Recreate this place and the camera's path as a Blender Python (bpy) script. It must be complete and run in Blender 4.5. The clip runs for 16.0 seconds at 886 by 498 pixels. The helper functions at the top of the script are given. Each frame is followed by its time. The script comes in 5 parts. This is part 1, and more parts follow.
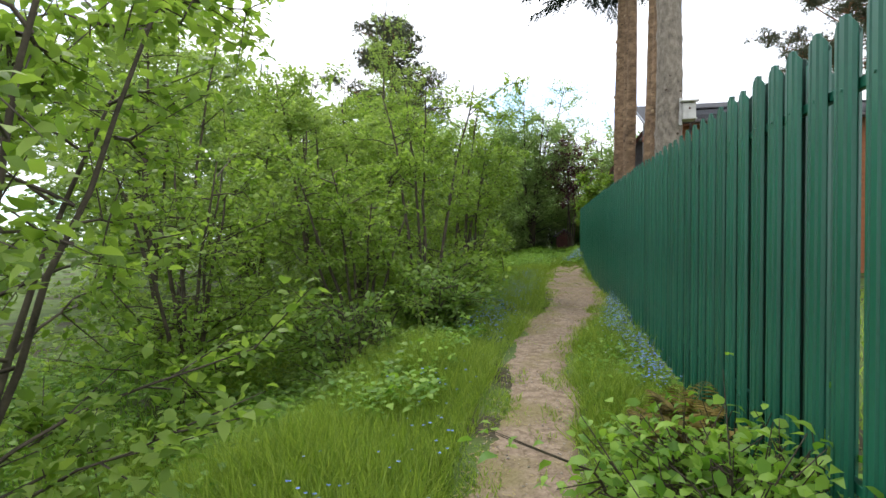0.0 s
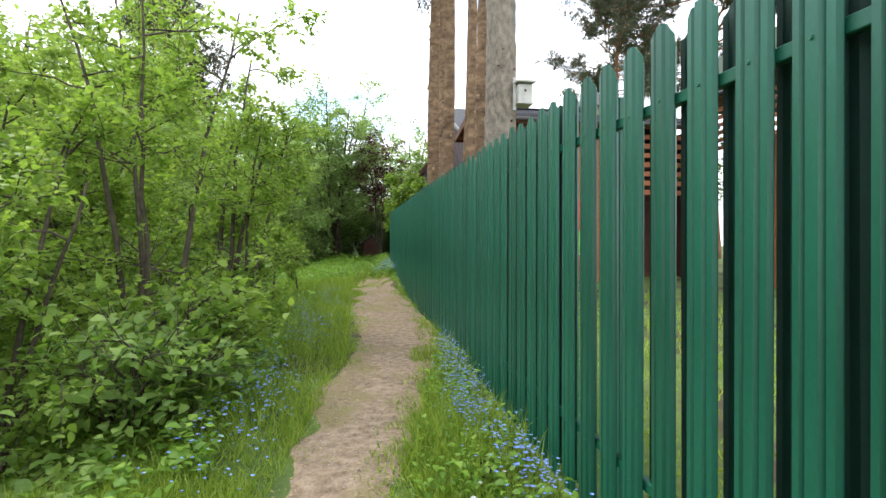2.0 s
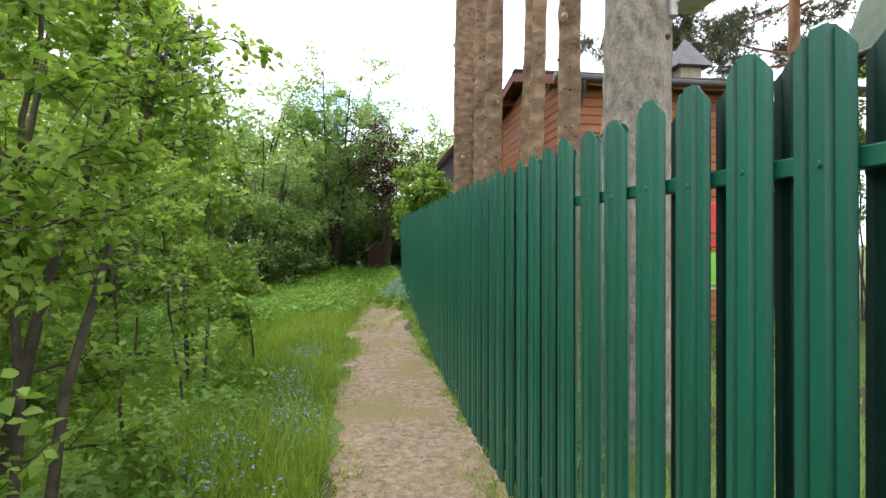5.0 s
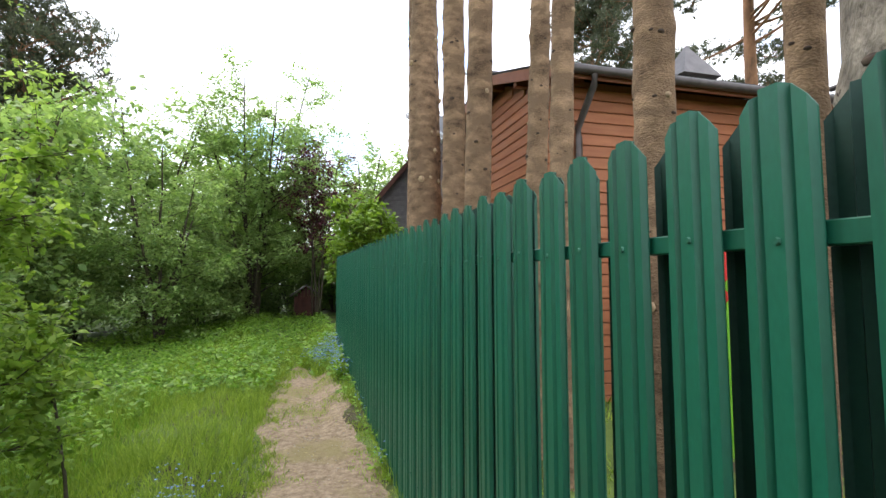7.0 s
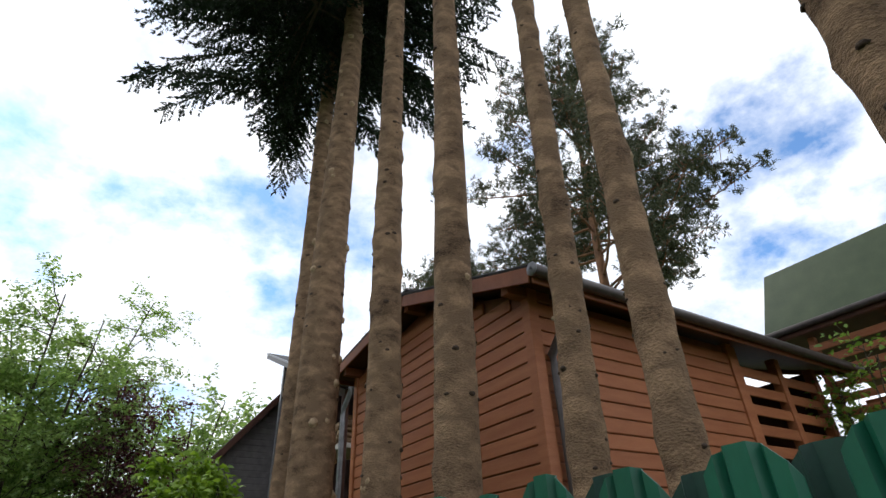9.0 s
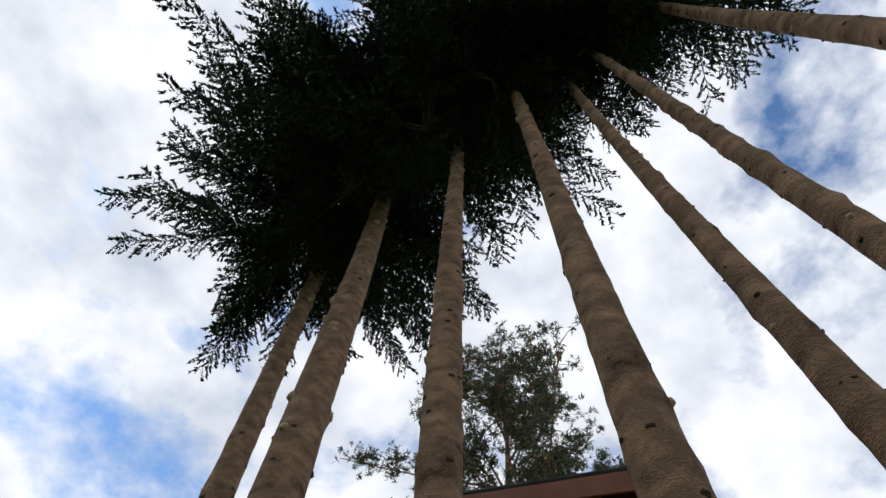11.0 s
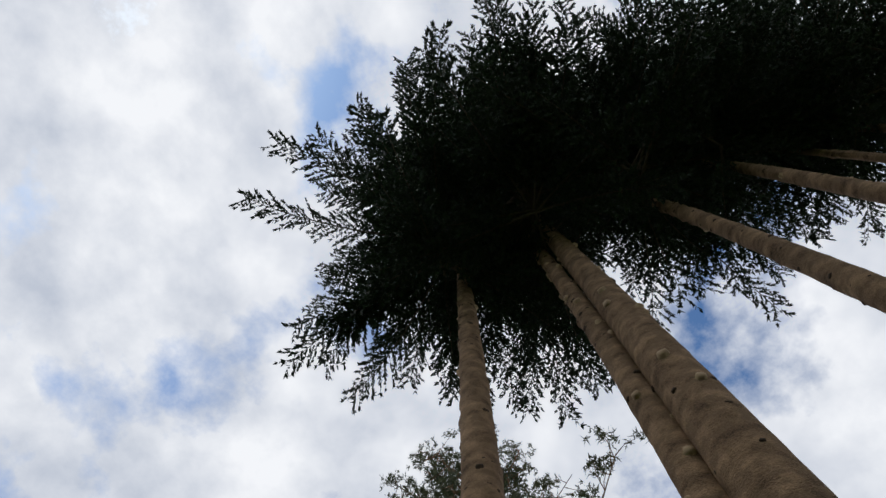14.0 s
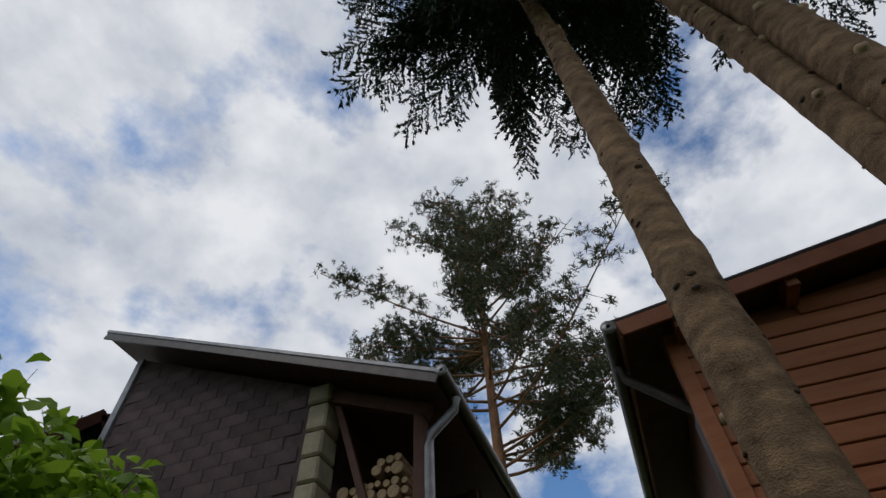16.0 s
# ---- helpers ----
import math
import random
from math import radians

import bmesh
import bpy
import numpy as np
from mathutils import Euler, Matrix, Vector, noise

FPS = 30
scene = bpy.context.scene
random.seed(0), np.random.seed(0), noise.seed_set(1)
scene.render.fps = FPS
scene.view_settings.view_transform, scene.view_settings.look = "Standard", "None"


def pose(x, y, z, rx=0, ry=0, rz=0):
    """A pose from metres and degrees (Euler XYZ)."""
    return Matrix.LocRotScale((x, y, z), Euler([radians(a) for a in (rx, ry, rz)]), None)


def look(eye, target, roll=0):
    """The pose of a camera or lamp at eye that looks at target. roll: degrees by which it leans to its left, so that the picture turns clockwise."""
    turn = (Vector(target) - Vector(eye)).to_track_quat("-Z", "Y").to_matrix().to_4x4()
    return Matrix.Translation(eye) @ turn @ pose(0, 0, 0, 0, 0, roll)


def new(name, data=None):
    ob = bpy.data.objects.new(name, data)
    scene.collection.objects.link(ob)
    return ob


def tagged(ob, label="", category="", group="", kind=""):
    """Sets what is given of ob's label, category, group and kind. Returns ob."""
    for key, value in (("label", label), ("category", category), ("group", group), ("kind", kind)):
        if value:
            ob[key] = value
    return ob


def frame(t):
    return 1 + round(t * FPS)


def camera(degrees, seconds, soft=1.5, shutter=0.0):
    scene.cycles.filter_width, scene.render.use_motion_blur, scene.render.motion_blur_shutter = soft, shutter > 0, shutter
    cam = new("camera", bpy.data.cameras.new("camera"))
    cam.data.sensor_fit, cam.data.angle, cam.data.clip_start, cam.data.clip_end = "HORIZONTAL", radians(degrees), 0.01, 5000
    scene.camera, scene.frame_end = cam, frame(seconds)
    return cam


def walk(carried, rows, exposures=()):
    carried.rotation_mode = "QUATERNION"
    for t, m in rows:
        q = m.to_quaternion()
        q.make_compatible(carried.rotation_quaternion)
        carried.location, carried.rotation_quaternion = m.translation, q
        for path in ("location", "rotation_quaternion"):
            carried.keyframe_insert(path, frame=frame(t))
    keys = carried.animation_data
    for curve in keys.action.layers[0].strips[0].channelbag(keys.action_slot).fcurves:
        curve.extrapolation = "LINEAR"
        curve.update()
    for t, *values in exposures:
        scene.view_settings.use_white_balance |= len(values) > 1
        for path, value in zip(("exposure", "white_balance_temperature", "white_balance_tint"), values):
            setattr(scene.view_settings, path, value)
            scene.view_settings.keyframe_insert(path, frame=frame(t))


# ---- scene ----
cam = camera(80.0, 16.0)
PATH = [
    (0, (0.308, 0.935, 1.39), (-0.107, 2.891, 1.374), 0.2),
    (0.5, (0.378, 1.558, 1.505), (0.283, 3.555, 1.487), 0.2),
    (1, (0.408, 2.372, 1.486), (0.533, 4.368, 1.478), -0.2),
    (1.5, (0.356, 2.959, 1.527), (0.648, 4.938, 1.522), 0.1),
    (2, (0.272, 3.71, 1.504), (0.579, 5.686, 1.509), 0.1),
    (2.5, (0.305, 4.38, 1.56), (0.603, 6.358, 1.564), 0.2),
    (3, (0.3, 5.178, 1.617), (0.59, 7.157, 1.62), 0.2),
    (3.5, (0.344, 5.927, 1.686), (0.63, 7.906, 1.69), -0.0),
    (4, (0.378, 6.673, 1.688), (0.662, 8.652, 1.692), -0.0),
    (4.2, (0.397, 6.94, 1.749), (0.673, 8.921, 1.748), -0.1),
    (6.3, (0.414, 9.643, 2.032), (0.752, 11.614, 2.05), 0.5),
    (6.5, (0.425, 9.908, 2.043), (0.81, 11.87, 2.081), -0.0),
    (7, (0.448, 10.576, 2.108), (0.981, 12.498, 2.257), -0.2),
    (7.5, (0.452, 11.192, 2.124), (1.143, 13.035, 2.479), -0.7),
    (8, (0.443, 11.808, 2.223), (1.205, 13.562, 2.81), -1.2),
    (8.5, (0.392, 12.351, 2.287), (1.232, 13.963, 3.121), -1.4),
    (9, (0.425, 12.921, 2.368), (1.349, 14.345, 3.425), -2.4),
    (9.5, (0.424, 13.517, 2.383), (1.368, 14.727, 3.665), -2.1),
    (10, (0.464, 14.142, 2.325), (1.357, 15.128, 3.819), -1.2),
    (10.2, (0.458, 14.375, 2.303), (1.323, 15.283, 3.86), -0.8),
    (12.3, (0.095, 16.839, 2.386), (0.498, 17.149, 4.32), 11.8),
    (12.5, (0.061, 17.214, 2.407), (0.473, 17.503, 4.343), 10.8),
    (13, (0.024, 18.124, 2.333), (0.447, 18.382, 4.27), 8.9),
    (13.5, (-0.148, 18.924, 2.279), (0.282, 19.153, 4.219), 5.8),
    (14, (-0.165, 19.533, 2.249), (0.272, 19.731, 4.191), 2.5),
    (14.5, (-0.148, 20.063, 2.303), (0.385, 20.274, 4.219), -0.2),
    (15, (-0.173, 20.553, 2.312), (0.572, 20.807, 4.151), -2.6),
    (15.5, (-0.097, 20.89, 2.3), (0.884, 21.211, 4.013), -3.3),
    (16, (-0.164, 21.198, 2.317), (1.042, 21.577, 3.867), -3.3),
]
EXPOSURES = [(0, 0.73), (1, 0.95), (2, 1.22), (6.5, 1.3), (7.5, 1.08), (8.0, 0.8), (8.5, 0.42), (9, 0.12), (10, -0.38), (12.5, -0.35), (13.5, -0.52), (14.5, -0.65), (16, -0.8)]
walk(cam, [(t, look(eye, target, roll)) for t, eye, target, roll in PATH], EXPOSURES)

# ---- light ----
SUN_EL, SUN_AZ = 55.0, 318.0          # degrees; azimuth clockwise from +y
world = bpy.data.worlds.new("world")
scene.world = world
world.use_nodes = True


def links(tree, *pairs):
    for a, b in pairs:
        tree.links.new(a, b)


def build_sky():
    """Nishita sky seen between broken clouds."""
    t = world.node_tree
    n = t.nodes
    n.clear()
    out, bg = n.new("ShaderNodeOutputWorld"), n.new("ShaderNodeBackground")
    sky = n.new("ShaderNodeTexSky")
    sky.sky_type, sky.sun_disc = "NISHITA", False
    sky.sun_elevation, sky.sun_rotation = radians(SUN_EL), radians(SUN_AZ)
    dim = n.new("ShaderNodeMixRGB")
    dim.blend_type = "MULTIPLY"
    dim.inputs[0].default_value = 1.0
    dim.inputs[2].default_value = (0.10, 0.135, 0.165, 1)
    co = n.new("ShaderNodeTexCoord")
    mp = n.new("ShaderNodeMapping")
    mp.inputs["Location"].default_value = (0.7, 0.35, 0.2)
    mp.inputs["Scale"].default_value = (1.0, 1.0, 1.5)
    big = n.new("ShaderNodeTexNoise")
    big.inputs["Scale"].default_value, big.inputs["Detail"].default_value, big.inputs["Roughness"].default_value = 3.0, 8.0, 0.58
    small = n.new("ShaderNodeTexNoise")
    small.inputs["Scale"].default_value, small.inputs["Detail"].default_value, small.inputs["Roughness"].default_value = 5.6, 7.0, 0.55
    cover = n.new("ShaderNodeValToRGB")
    cover.color_ramp.elements[0].position, cover.color_ramp.elements[1].position = 0.33, 0.47
    tone = n.new("ShaderNodeValToRGB")
    tone.color_ramp.elements[0].position, tone.color_ramp.elements[0].color = 0.30, (0.55, 0.60, 0.70, 1)
    tone.color_ramp.elements[1].position, tone.color_ramp.elements[1].color = 0.66, (0.96, 0.98, 1.02, 1)
    mix = n.new("ShaderNodeMixRGB")
    bg.inputs["Strength"].default_value = 1.42
    links(t, (co.outputs["Generated"], mp.inputs[0]), (mp.outputs[0], big.inputs["Vector"]), (mp.outputs[0], small.inputs["Vector"]),
          (big.outputs["Fac"], cover.inputs[0]), (small.outputs["Fac"], tone.inputs[0]), (sky.outputs[0], dim.inputs[1]),
          (cover.outputs[0], mix.inputs[0]), (dim.outputs[0], mix.inputs[1]), (tone.outputs[0], mix.inputs[2]),
          (mix.outputs[0], bg.inputs[0]), (bg.outputs[0], out.inputs[0]))


build_sky()
sun_data = bpy.data.lights.new("sun", "SUN")
sun_data.energy, sun_data.angle, sun_data.color = 1.05, radians(20), (1.0, 0.96, 0.9)
sun = new("sun", sun_data)
az, el = radians(SUN_AZ), radians(SUN_EL)
sun_way = Vector((math.sin(az) * math.cos(el), math.cos(az) * math.cos(el), math.sin(el)))
sun.matrix_world = look(sun_way * 60, (0, 0, 0))

# ---- materials ----


def surface(name, dark, light, scale=8.0, rough=0.8, bump=0.3, fine=60.0, metal=0.0, spec=0.4, stretch=(1, 1, 1), per_piece=0.0, space="Object", bump_dist=0.01, stain=None):
    """Two scales of noise between two colours, with relief."""
    m = bpy.data.materials.new(name)
    m.use_nodes = True
    t = m.node_tree
    n = t.nodes
    b = n["Principled BSDF"]
    b.inputs["Roughness"].default_value, b.inputs["Metallic"].default_value = rough, metal
    b.inputs["Specular IOR Level"].default_value = spec
    co, mp = n.new("ShaderNodeTexCoord"), n.new("ShaderNodeMapping")
    mp.inputs["Scale"].default_value = stretch
    a, c = n.new("ShaderNodeTexNoise"), n.new("ShaderNodeTexNoise")
    a.inputs["Scale"].default_value, a.inputs["Detail"].default_value = scale, 4.0
    c.inputs["Scale"].default_value, c.inputs["Detail"].default_value = fine, 5.0
    add = n.new("ShaderNodeMath")
    add.operation = "MULTIPLY_ADD"
    add.inputs[1].default_value, add.inputs[2].default_value = 0.45, 0.0
    ramp = n.new("ShaderNodeValToRGB")
    ramp.color_ramp.elements[0].position, ramp.color_ramp.elements[1].position = 0.42, 0.95
    ramp.color_ramp.elements[0].color, ramp.color_ramp.elements[1].color = (*dark, 1), (*light, 1)
    half = n.new("ShaderNodeMath")
    half.operation = "MULTIPLY_ADD"
    half.inputs[1].default_value = 0.9
    links(t, (co.outputs[space], mp.inputs[0]), (mp.outputs[0], a.inputs["Vector"]), (mp.outputs[0], c.inputs["Vector"]),
          (c.outputs["Fac"], add.inputs[0]), (a.outputs["Fac"], half.inputs[0]), (add.outputs[0], half.inputs[2]), (half.outputs[0], ramp.inputs[0]))
    colour = ramp.outputs[0]
    if stain:
        s, sr, sm = n.new("ShaderNodeTexNoise"), n.new("ShaderNodeValToRGB"), n.new("ShaderNodeMixRGB")
        s.inputs["Scale"].default_value, s.inputs["Detail"].default_value = stain[1], 6.0
        sr.color_ramp.elements[0].position, sr.color_ramp.elements[1].position = 0.52, 0.62
        sm.inputs[2].default_value = (*stain[0], 1)
        links(t, (mp.outputs[0], s.inputs["Vector"]), (s.outputs["Fac"], sr.inputs[0]), (sr.outputs[0], sm.inputs[0]), (colour, sm.inputs[1]))
        colour = sm.outputs[0]
    if per_piece:
        info, hsv, rng = n.new("ShaderNodeObjectInfo"), n.new("ShaderNodeHueSaturation"), n.new("ShaderNodeMapRange")
        rng.inputs["To Min"].default_value, rng.inputs["To Max"].default_value = 1 - per_piece, 1 + per_piece
        links(t, (info.outputs["Random"], rng.inputs["Value"]), (rng.outputs[0], hsv.inputs["Value"]), (colour, hsv.inputs["Color"]))
        colour = hsv.outputs[0]
    links(t, (colour, b.inputs["Base Color"]))
    if bump:
        bp = n.new("ShaderNodeBump")
        bp.inputs["Strength"].default_value, bp.inputs["Distance"].default_value = bump, bump_dist
        links(t, (half.outputs[0], bp.inputs["Height"]), (bp.outputs[0], b.inputs["Normal"]))
    return m


def leafage(name, dark, light, through_light=0.35, rough=0.5):
    """Leaves: each one its own tone, part of the light passes through."""
    m = bpy.data.materials.new(name)
    m.use_nodes = True
    t = m.node_tree
    n = t.nodes
    b, out = n["Principled BSDF"], n["Material Output"]
    b.inputs["Roughness"].default_value, b.inputs["Specular IOR Level"].default_value = rough, 0.35
    geo, ramp = n.new("ShaderNodeNewGeometry"), n.new("ShaderNodeValToRGB")
    ramp.color_ramp.elements[0].color, ramp.color_ramp.elements[1].color = (*dark, 1), (*light, 1)
    tl, mix = n.new("ShaderNodeBsdfTranslucent"), n.new("ShaderNodeMixShader")
    mix.inputs[0].default_value = through_light
    bright = n.new("ShaderNodeMixRGB")
    bright.blend_type, bright.inputs[0].default_value = "MULTIPLY", 1.0
    bright.inputs[2].default_value = (1.2, 1.27, 0.78, 1)
    links(t, (geo.outputs["Random Per Island"], ramp.inputs[0]), (ramp.outputs[0], b.inputs["Base Color"]), (ramp.outputs[0], bright.inputs[1]),
          (bright.outputs[0], tl.inputs["Color"]), (b.outputs[0], mix.inputs[1]), (tl.outputs[0], mix.inputs[2]), (mix.outputs[0], out.inputs["Surface"]))
    return m


GREEN_PAINT = surface("green_paint", (0.005, 0.080, 0.046), (0.010, 0.125, 0.074), 3, 0.42, 0.05, 90, spec=0.5, per_piece=0.12, stretch=(1, 1, 0.4))
# Reverse coat of the slats, darkened further for the shade in the gaps.
PAINT_BACK = surface("shaded_back_coat", (0.005, 0.030, 0.020), (0.011, 0.052, 0.036), 5, 0.6, 0.05, 80)
STEEL = surface("screw_steel", (0.01, 0.10, 0.06), (0.05, 0.16, 0.11), 20, 0.35, 0.1, metal=0.3)
SOIL = surface("meadow_soil", (0.055, 0.090, 0.018), (0.14, 0.20, 0.040), 2.2, 0.95, 0.6, 25, bump_dist=0.03, stain=((0.055, 0.045, 0.022), 1.1))
DIRT = surface("trodden_dirt", (0.15, 0.105, 0.068), (0.42, 0.32, 0.23), 15.0, 0.95, 1.0, 55, bump_dist=0.03, spec=0.2, stain=((0.24, 0.195, 0.10), 1.3))
PALE_DIRT = surface("pebble_stone", (0.2, 0.17, 0.14), (0.5, 0.44, 0.37), 40, 0.9, 0.3, 60)
STRAW = leafage("straw", (0.25, 0.19, 0.09), (0.42, 0.33, 0.17), 0.1, 0.8)
BARK = surface("spruce_bark", (0.050, 0.031, 0.019), (0.385, 0.250, 0.150), 5, 0.95, 1.0, 62, stretch=(1, 1, 1.8), bump_dist=0.022, spec=0.2, stain=((0.180, 0.118, 0.072), 7.0))
OLD_BARK = surface("old_spruce_bark", (0.10, 0.08, 0.062), (0.33, 0.28, 0.22), 14, 0.95, 1.0, 60, stretch=(1, 1, 0.6), bump_dist=0.03)
PINE_BARK = surface("pine_bark", (0.10, 0.055, 0.03), (0.34, 0.17, 0.085), 4, 0.9, 0.8, 30, stretch=(1, 1, 0.4), bump_dist=0.03)
TWIG = surface("twig_bark", (0.035, 0.028, 0.018), (0.12, 0.095, 0.065), 12, 0.9, 0.5, 60)
KNOT = surface("dead_knot", (0.022, 0.014, 0.010), (0.085, 0.055, 0.036), 18, 0.95, 0.6, 70)
CUT_WOOD = surface("cut_wood", (0.24, 0.16, 0.09), (0.46, 0.34, 0.21), 20, 0.85, 0.3, 90)
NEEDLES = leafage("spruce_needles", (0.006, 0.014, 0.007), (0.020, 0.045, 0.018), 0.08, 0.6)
PINE_NEEDLES = leafage("pine_needles", (0.040, 0.050, 0.028), (0.10, 0.110, 0.055), 0.15, 0.6)
LEAF_HAZEL = leafage("hazel_leaves", (0.13, 0.225, 0.030), (0.34, 0.455, 0.095), 0.56)
# Darker leaf tone with shade put into the colour; low shrubs, herbs and vine.
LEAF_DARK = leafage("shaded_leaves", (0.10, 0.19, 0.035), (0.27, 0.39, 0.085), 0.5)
LEAF_BIRCH = leafage("birch_leaves", (0.17, 0.26, 0.06), (0.38, 0.48, 0.14), 0.52)
LEAF_CHERRY = leafage("bird_cherry_leaves", (0.165, 0.27, 0.085), (0.40, 0.515, 0.205), 0.5)
LEAF_PLUM = leafage("purple_leaves", (0.055, 0.018, 0.03), (0.18, 0.06, 0.075), 0.3)
LEAF_LIME = leafage("lime_green_leaves", (0.11, 0.21, 0.02), (0.28, 0.4, 0.055), 0.4)
GRASS = leafage("grass_blades", (0.14, 0.235, 0.03), (0.37, 0.46, 0.085), 0.48)
HERB = leafage("herb_leaves", (0.1, 0.225, 0.024), (0.29, 0.45, 0.065), 0.45)
FERN = leafage("rusty_fern", (0.10, 0.085, 0.015), (0.26, 0.19, 0.05), 0.3)
BLUE = leafage("blue_petals", (0.10, 0.20, 0.62), (0.32, 0.45, 0.85), 0.2)
WHITE_PETAL = leafage("white_petals", (0.6, 0.55, 0.6), (0.8, 0.8, 0.75), 0.2)
RED_BOARD = surface("red_brown_stain", (0.27, 0.085, 0.033), (0.40, 0.150, 0.062), 5, 0.6, 0.25, 60, stretch=(0.4, 0.25, 3), per_piece=0.08)
RED_TRIM = surface("red_brown_trim", (0.17, 0.055, 0.024), (0.27, 0.095, 0.042), 5, 0.6, 0.2, 60)
# Dark boards; also colours the painted shade in the veranda and nest-box hole.
SOFFIT = surface("dark_boards_and_shade", (0.055, 0.020, 0.013), (0.10, 0.038, 0.022), 6, 0.7, 0.2, 60)
ROOFING = surface("charcoal_roofing", (0.028, 0.027, 0.030), (0.075, 0.072, 0.075), 6, 0.75, 0.3, 50)
GUTTER = surface("brown_gutter_metal", (0.045, 0.036, 0.034), (0.09, 0.075, 0.07), 8, 0.4, 0.05, 60, metal=0.2)
ZINC = surface("grey_gutter_metal", (0.16, 0.16, 0.17), (0.30, 0.30, 0.31), 8, 0.4, 0.05, 60, metal=0.5)
SHINGLE = surface("brown_shingle", (0.050, 0.033, 0.036), (0.105, 0.072, 0.075), 7, 0.85, 0.5, 60, per_piece=0.25)
STONE = surface("sand_stone", (0.20, 0.17, 0.12), (0.38, 0.33, 0.24), 6, 0.9, 0.6, 40, per_piece=0.15)
GREEN_ROOF = surface("green_roof_sheet", (0.055, 0.085, 0.042), (0.085, 0.120, 0.060), 4, 0.5, 0.1, 50)
HUT_WOOD = surface("dark_red_planks", (0.055, 0.020, 0.016), (0.11, 0.042, 0.032), 6, 0.8, 0.3, 50)
HUT_ROOF = surface("weathered_roof_board", (0.22, 0.20, 0.19), (0.40, 0.37, 0.35), 6, 0.8, 0.3, 50)
CAP_GREY = surface("weathered_cap_sheet", (0.13, 0.115, 0.12), (0.22, 0.20, 0.20), 6, 0.6, 0.1, 50)
PALE_WOOD = surface("weathered_pale_wood", (0.36, 0.34, 0.31), (0.58, 0.56, 0.52), 8, 0.8, 0.3, 60)
PLAY_RED = surface("red_plastic", (0.42, 0.012, 0.012), (0.55, 0.03, 0.02), 4, 0.4, 0.0)
PLAY_GREEN = surface("bright_green_plastic", (0.13, 0.36, 0.02), (0.20, 0.48, 0.04), 4, 0.4, 0.0)
GLASS = bpy.data.materials.new("window_glass")
GLASS.use_nodes = True
GLASS.node_tree.nodes["Principled BSDF"].inputs["Base Color"].default_value = (0.02, 0.025, 0.03, 1)
GLASS.node_tree.nodes["Principled BSDF"].inputs["Roughness"].default_value = 0.06

# ---- mesh helpers ----


def mesh_of(name, verts, faces, material, smooth=False):
    me = bpy.data.meshes.new(name)
    me.from_pydata([tuple(v) for v in verts], [], [tuple(f) for f in faces])
    me.materials.append(material)
    if smooth:
        me.polygons.foreach_set("use_smooth", [True] * len(me.polygons))
    me.update()
    return me


def fast_mesh(name, verts, loops, sizes, material):
    """A mesh from arrays: corner indices in one row, and the corners of each face."""
    me = bpy.data.meshes.new(name)
    me.vertices.add(len(verts))
    me.vertices.foreach_set("co", np.asarray(verts, np.float32).ravel())
    me.loops.add(len(loops))
    me.loops.foreach_set("vertex_index", np.asarray(loops, np.int32))
    starts = np.concatenate([[0], np.cumsum(sizes)[:-1]])
    me.polygons.add(len(sizes))
    me.polygons.foreach_set("loop_start", starts.astype(np.int32))
    me.materials.append(material)
    me.update(calc_edges=True)
    me.validate()
    return me


def part(name, data, parent, label=""):
    ob = new(name, data)
    ob.parent = parent
    return tagged(ob, label)


def thing(name, at, label, category, group="", kind=""):
    ob = new(name)
    ob.location = at
    return tagged(ob, label, category, group, kind)


def box_mesh(name, x0, x1, y0, y1, z0, z1, material, bevel=0.006):
    bm = bmesh.new()
    bmesh.ops.create_cube(bm, size=1)
    for v in bm.verts:
        v.co = Vector(((x0 + x1) / 2 + v.co.x * (x1 - x0), (y0 + y1) / 2 + v.co.y * (y1 - y0), (z0 + z1) / 2 + v.co.z * (z1 - z0)))
    if bevel:
        bmesh.ops.bevel(bm, geom=list(bm.edges), offset=min(bevel, 0.4 * min(x1 - x0, y1 - y0, z1 - z0)), segments=1, affect="EDGES")
    me = bpy.data.meshes.new(name)
    bm.to_mesh(me)
    bm.free()
    me.materials.append(material)
    return me


def beam_mesh(name, a, b, w, h, material, bevel=0.005, up=(0, 0, 1)):
    """A squared timber from a to b, w wide and h deep."""
    a, b = Vector(a), Vector(b)
    d = (b - a)
    length = d.length
    d.normalize()
    side = d.cross(Vector(up))
    if side.length < 1e-4:
        side = Vector((1, 0, 0))
    side.normalize()
    top = side.cross(d)
    me = box_mesh(name, -w / 2, w / 2, 0, length, -h / 2, h / 2, material, bevel)
    me.transform(Matrix((side, d, top)).transposed().to_4x4())
    me.transform(Matrix.Translation(a))
    return me


